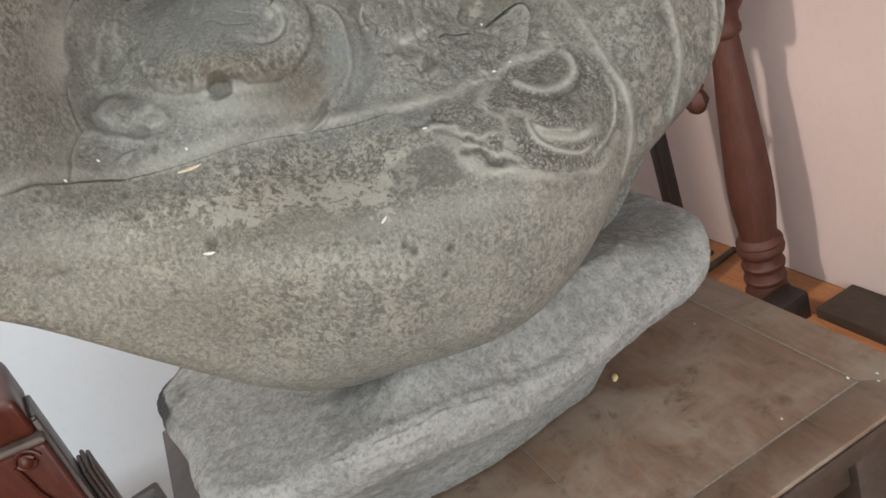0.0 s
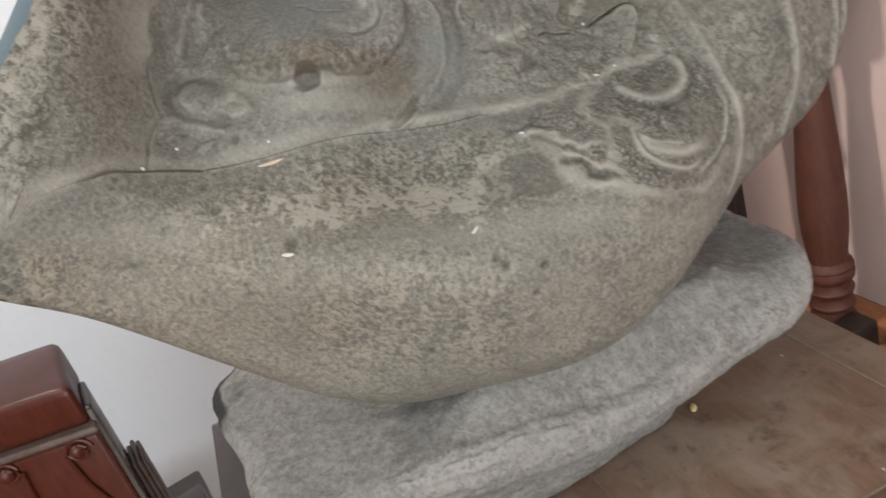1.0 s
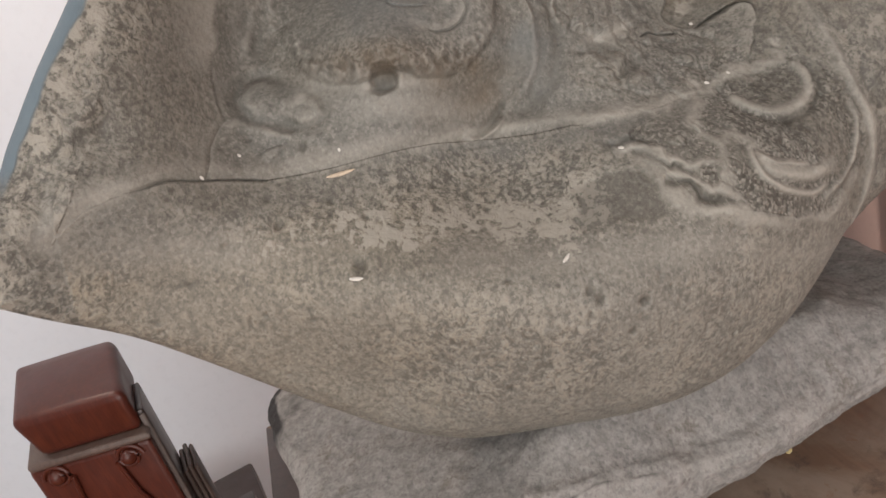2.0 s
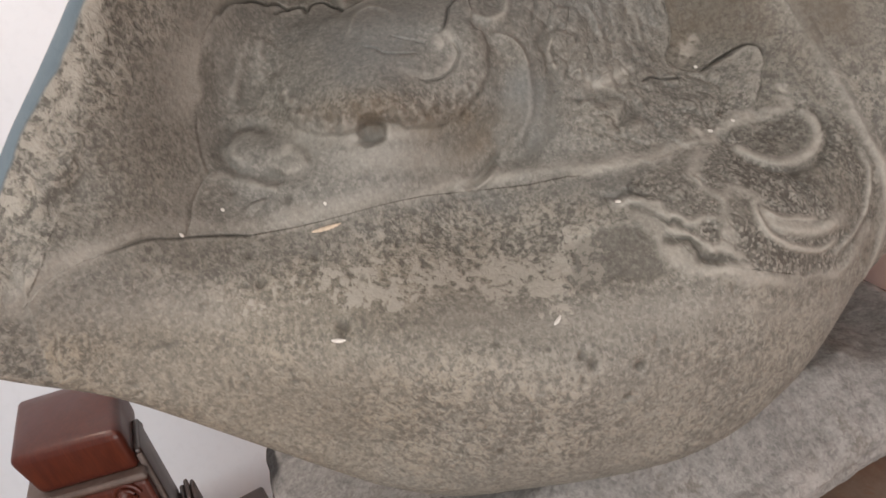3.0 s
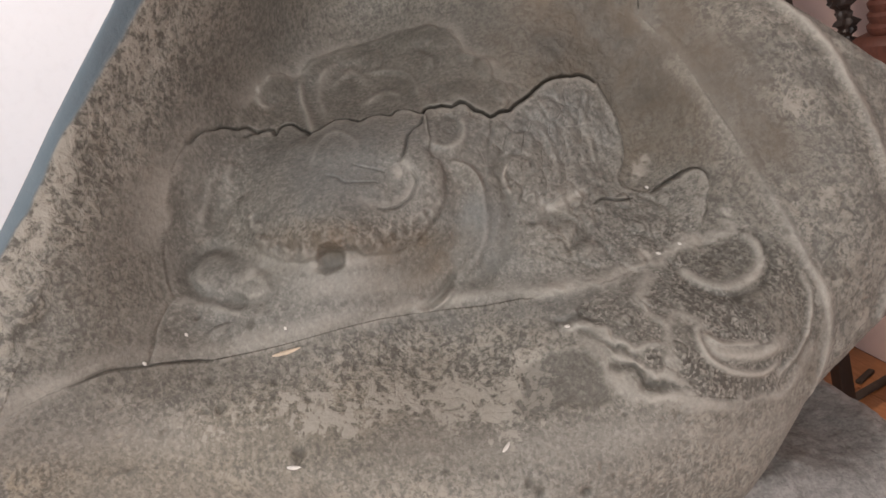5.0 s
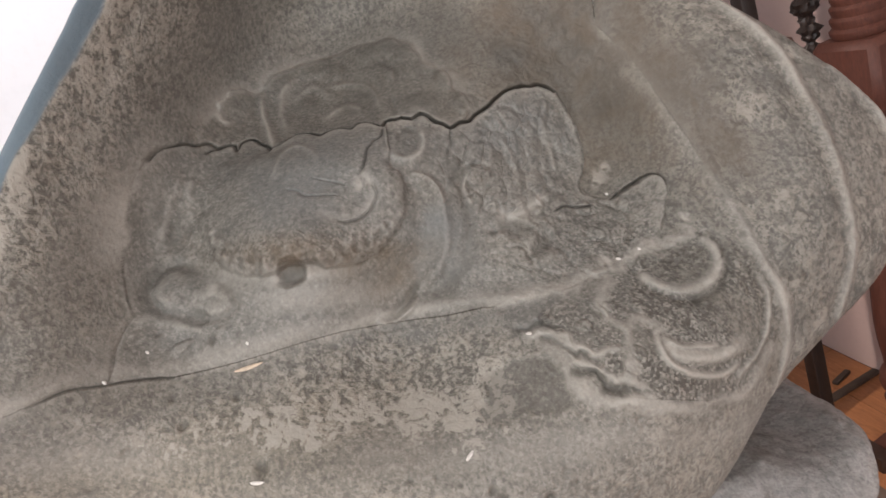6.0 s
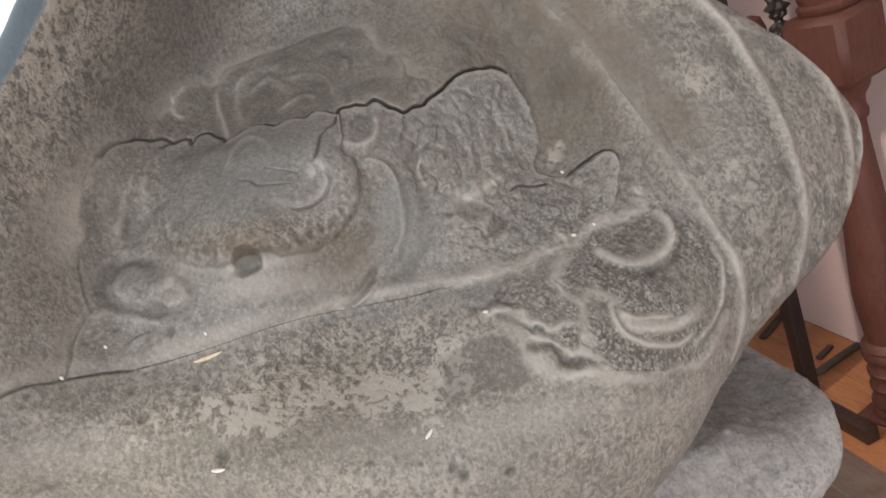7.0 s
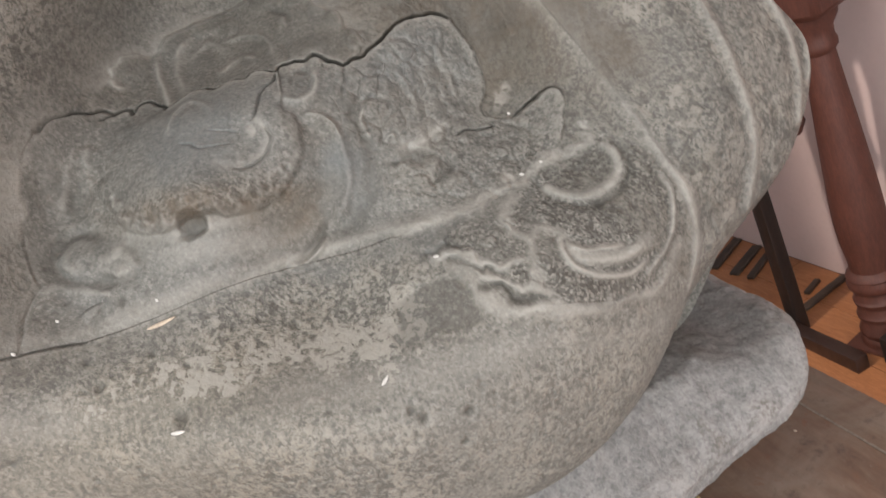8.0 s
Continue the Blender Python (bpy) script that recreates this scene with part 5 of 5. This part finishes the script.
    tone["sandy"] = lip * smoothstep(40, -150, u + 0.4 * v) * np.clip(0.75 + 0.6 * fbm2(um, vm, 18, 3, 4), 0, 1) * smoothstep(-62, -88, v - 0.22 * (u + 100))
    tone["darkening"] += 0.22 * strip * lip * smoothstep(-30, -90, u)
    tone["crust"] *= 1 - 0.8 * smooth_band
    seam = spire * np.exp(-((beside - 16) / 20) ** 2) * smoothstep(20, 90, v)
    tone["darkening"] += 0.25 * np.exp(-(((u - 45) / 25) ** 2 + ((v - 30) / 55) ** 2)) + 0.75 * seam + 0.22 * spire + 0.40 * spire * smoothstep(0.0, 0.5, fbm2(um, vm, 90, 5, 9) + 0.5 * fbm2(um, vm, 16, 2, 10))
    tone["rust"] += 0.4 * seam
    # smooth dark patch on the lip
    dark = smoothstep(1.2, 0.85, np.hypot((wob_u - 82) / 25, (wob_v + 67) / 15) + 0.35 * fbm2(um, vm, 45, 4, 3))
    h -= 0.8 * dark
    tone["crust"] *= 1 - 0.85 * dark
    tone["darkening"] = np.maximum(tone["darkening"], 0.45 * dark)
    # fine relief of the crust
    h += fade * np.clip(tone["crust"], 0, 1) * (0.40 * fbm2(um, vm, 180, 3, 4) + 0.4 * fbm2(um, vm, 50, 3, 6)) + 0.4 * fbm2(um, vm, 25, 3, 7)
    h += spire * 1.5 * fbm2(um, vm, 16, 3, 2)
    for x, y, r, lift in PITS:
        tone["dust"] *= 1 - np.exp(-(((wob_u - x) ** 2 + (wob_v - y) ** 2) / r ** 2) ** 2.5)
    for k in tone:
        tone[k] = np.clip(tone[k], 0, 1)
    zone = np.zeros(n, int)
    zone[in_face] = 1
    zone[on_plate > 0] = 2
    zone[spire] = 3
    zone[fan_zone] = 4
    zone[tone["blue_rim"] > 0.5] = 5
    return h, tone, zone


def surface(u, v):
    """A place on the carved face, in the world, from u, v in mm."""
    uu, vv = np.array([float(u)]), np.array([float(v)])
    h = swell(uu, vv) + carve(uu, vv)[0]
    return FACE @ Vector((u / 1000, v / 1000, float(h[0]) / 1000))


def carved_shell():
    heart = np.array((60.0, 15.0))
    ring = curve_points(OUTLINE + [OUTLINE[0]], 0.95)[:-1]
    n = len(ring)
    shares = np.concatenate([np.linspace(0.0, 0.93, 330), 1 - 0.07 * (1 - np.linspace(0, 1, 30)[1:]) ** 1.6])
    rows = len(shares)
    grid = heart + (ring - heart)[None] * shares[:, None, None]
    u, v = grid[..., 0].ravel(), grid[..., 1].ravel()
    # distance to the outline, along its normal
    along = np.roll(ring, -3, 0) - np.roll(ring, 3, 0)
    nrm = np.column_stack([along[:, 1], -along[:, 0]]) / np.linalg.norm(along, axis=1)[:, None]
    reach = np.abs(((ring - heart) * nrm).sum(1))
    edge = ((1 - shares)[:, None] * reach[None]).ravel()
    relief, tone, zone = carve(u, v)
    field = relief.reshape(rows, n)
    wide = field.copy()
    for _ in range(3):
        wide = sum(np.roll(wide, k, 1) for k in (-4, -2, 0, 2, 4)) / 5
        pad = np.vstack([wide[:1]] * 4 + [wide] + [wide[-1:]] * 4)
        wide = sum(pad[4 + k:4 + k + rows] for k in (-4, -2, 0, 2, 4)) / 5
    # worn raised edges, paled further so the relief's shading reads stronger
    worn = np.clip((field - wide - 0.35) / 1.5, 0, 1).ravel()
    tone["dust"] = np.clip(tone["dust"] + 0.55 * worn * (1 - 0.6 * tone["crust"]) * (1 - tone["blue_rim"]), 0, 1)
    base = swell(u, v)
    # the edge is rounded over; at the foot it curves far back to the slab
    belly = smoothstep(-60, 60, ring[:, 0]) * smoothstep(-10, -110, ring[:, 1])
    wide, deep = np.tile(13 + 24 * belly, rows), np.tile(13 + 62 * belly, rows)
    drop = deep * (1 - np.sqrt(1 - np.clip(1 - edge / wide, 0, 1) ** 2))
    front = base + relief * smoothstep(0, 5, edge) - drop
    back = base - deep - (10 + 220 * smoothstep(0, 190, edge) ** 0.8) * smoothstep(0, 20, edge)
    rot, origin = np.array(FACE.to_3x3()), np.array(FACE.translation)
    fw = np.column_stack([u, v, front]) / 1000 @ rot.T + origin
    fw[:, 2] = np.maximum(fw[:, 2], 0.893)
    take = np.arange(0, rows - 1, 3)
    bw = (np.column_stack([u, v, back]) / 1000 @ rot.T + origin).reshape(rows, n, 3)[take].reshape(-1, 3)
    low = np.tile(smoothstep(40, -80, ring[:, 1]) * smoothstep(10, 80, ring[:, 0]), (rows, 1))[take].ravel()
    behind = smoothstep(0, 26, edge.reshape(rows, n)[take].ravel())
    bw[:, 2] += (0.893 - bw[:, 2]) * low * behind * (bw[:, 2] > 0.893) * smoothstep(0.12, 0.05, bw[:, 2] - 0.897)
    bw[:, 2] = np.maximum(bw[:, 2], 0.893)
    idx = np.arange(rows * n).reshape(rows, n)
    bidx = np.vstack([rows * n + np.arange(len(take) * n).reshape(-1, n), idx[-1:]])

    def strips(k, flip):
        a, c = k[:-1], k[1:]
        quads = np.stack([a, c, np.roll(c, -1, 1), np.roll(a, -1, 1)], -1).reshape(-1, 4)
        return quads[:, ::-1] if flip else quads

    verts = np.vstack([fw, bw]).astype(np.float32)
    turned = FACE.col[2].xyz.dot(Vector(np.cross(fw[idx[60, 0]] - fw[idx[50, 0]], fw[idx[50, 9]] - fw[idx[50, 0]]))) < 0
    faces = np.vstack([strips(idx, turned), strips(bidx, not turned)]).astype(np.int32)
    # normals of the whole skin, so that the parts join without a seam
    corner = [verts[faces[:, k]] for k in range(4)]
    normal = np.cross(corner[2] - corner[0], corner[3] - corner[1])
    skin = np.zeros_like(verts)
    for k in range(4):
        np.add.at(skin, faces[:, k], normal)
    skin /= np.maximum(np.linalg.norm(skin, axis=1), 1e-12)[:, None]
    tones = {k: np.concatenate([x, x.reshape(rows, n)[take].ravel()]).astype(np.float32) for k, x in tone.items()}
    front_faces = (rows - 1) * n
    kind = np.append(zone[faces[:front_faces, 0]], np.full(len(faces) - front_faces, 6))
    shell = empty("carved_shell", pose(-0.62, 0.13, 0.9), "grey-green carved stone conch shell with scroll relief, resting on a slab", "stone carving")
    names = (("lip", "mottled flaking lower lip"), ("hollow", "smooth brown-stained hollow face"), ("relief_plate", "scroll relief with a dark crack"), ("spire", "ribbed spire with pale ridges"),
             ("fan_carving", "pitted fan carving with an eye"), ("rim_strip", "blue-grey strip along the rim"), ("back", ""))
    for z, (name, label) in enumerate(names):
        own = faces[kind == z]
        used, local = np.unique(own, return_inverse=True)
        local = local.reshape(own.shape).astype(np.int32)
        me = bpy.data.meshes.new(name)
        me.vertices.add(len(used))
        me.vertices.foreach_set("co", (verts[used] - np.array((-0.62, 0.13, 0.9), np.float32)).ravel())
        me.loops.add(local.size)
        me.loops.foreach_set("vertex_index", local.ravel())
        me.polygons.add(len(local))
        me.polygons.foreach_set("loop_start", np.arange(0, local.size, 4, dtype=np.int32))
        me.polygons.foreach_set("use_smooth", [True] * len(local))
        me.update(calc_edges=True)
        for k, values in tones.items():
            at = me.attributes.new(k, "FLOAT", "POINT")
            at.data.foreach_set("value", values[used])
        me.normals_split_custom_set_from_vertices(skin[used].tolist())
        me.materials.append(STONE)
        ob = new(name, me)
        ob.parent = shell
        tagged(ob, label)
    return shell


carved_shell()


# ---- seeds and flakes ----
def seed(name, at, length, width, height, turn, mat, label, category="seed", tilt=0.0):
    bm = bmesh.new()
    bmesh.ops.create_uvsphere(bm, u_segments=14, v_segments=9, radius=0.5)
    for v in bm.verts:
        t = v.co.x * 2
        v.co.y *= 1 - 0.45 * max(0, t) ** 2
        v.co.x, v.co.y, v.co.z = v.co.x * length, v.co.y * width + 0.03 * length * t * t, v.co.z * height
    ob = part(name, bm, mat)
    ob.matrix_world = Matrix.Translation(at) @ pose(0, 0, 0, 0, tilt, turn)
    return tagged(ob, label, category)


HUSK = simple("white_husk", (0.66, 0.64, 0.59), 0.5)
OCHRE = simple("ochre_seed", (0.54, 0.44, 0.33), 0.5)
YELLOW = simple("yellow_seed", (0.72, 0.60, 0.30), 0.5)


def lie(u, v, turn, length, width, height, mat, label, name="seed", category="seed"):
    p, q, r = surface(u, v), surface(u + 3, v), surface(u, v + 3)
    x = (q - p).normalized()
    nrm = x.cross(r - p).normalized()
    m = Matrix((x, nrm.cross(x), nrm)).transposed().to_4x4()
    ob = seed(name, (0, 0, 0), length, width, height, 0, mat, label, category)
    ob.matrix_world = Matrix.Translation(p + nrm * height * 0.42) @ m @ pose(0, 0, 0, 0, 0, turn)
    return ob


lie(-65, -108, 3, 0.0080, 0.0024, 0.0018, HUSK, "small white seed husk lying on the stone lip")
lie(-75, -51, 18, 0.0175, 0.0026, 0.0018, OCHRE, "pale orange slender seed lying in the stone valley")
lie(48, -99, 60, 0.0070, 0.0022, 0.0016, HUSK, "curled white husk lying on the stone lip")
for u, v, s in ((-132, -40, 0.0032), (-76, -37, 0.0030), (-147, -53, 0.0034), (87, -38, 0.0045), (154, 49, 0.0036), (163, 10, 0.0034), (150, 4, 0.0040)):
    lie(u, v, 40 * s * 1000, 0.85 * s, s * 0.55, s * 0.35, HUSK, "tiny white plaster flake lying on the carved relief", "plaster_flake", "flake")
seed("seed", (-0.577, 0.2805, TZ + 0.0015), 0.0125, 0.0066, 0.0042, 150, YELLOW, "pale yellow flat seed lying on the table")
seed("plaster_flake", (-0.583, 0.3885, TZ + 0.0006), 0.004, 0.002, 0.0014, 10, OCHRE, "small pale brown flake lying on the tabletop", "flake")
for x, y, s in ((-0.418, 0.413, 0.004), (-0.405, 0.432, 0.0035), (-0.398, 0.425, 0.003), (-0.422, 0.341, 0.003), (-0.574, 0.064, 0.004)):
    seed("plaster_flake", (x, y, TZ + s * 0.15), s, s * 0.6, s * 0.35, x * 900, HUSK, "small white paint flake lying on the tabletop", "flake")

# ---- floor planks ----
def planks():
    w = 0.12
    rng = random.Random(3)
    y = PY - w / 2
    while y > BY + w / 2 - 0.02:
        x, length = WX + 0.001, 0.4 + rng.random() * 0.5
        while x < BX - 0.03:
            end = min(x + length, BX - 0.001)
            ob = part("plank", box(x + 0.0006, end - 0.0006, y - w / 2 + 0.0008, y + w / 2 - 0.0008, -0.012, 0, 0.0012, 1), FLOOR_WOOD, floor)
            x, length = end, 0.9
        y -= w


planks()
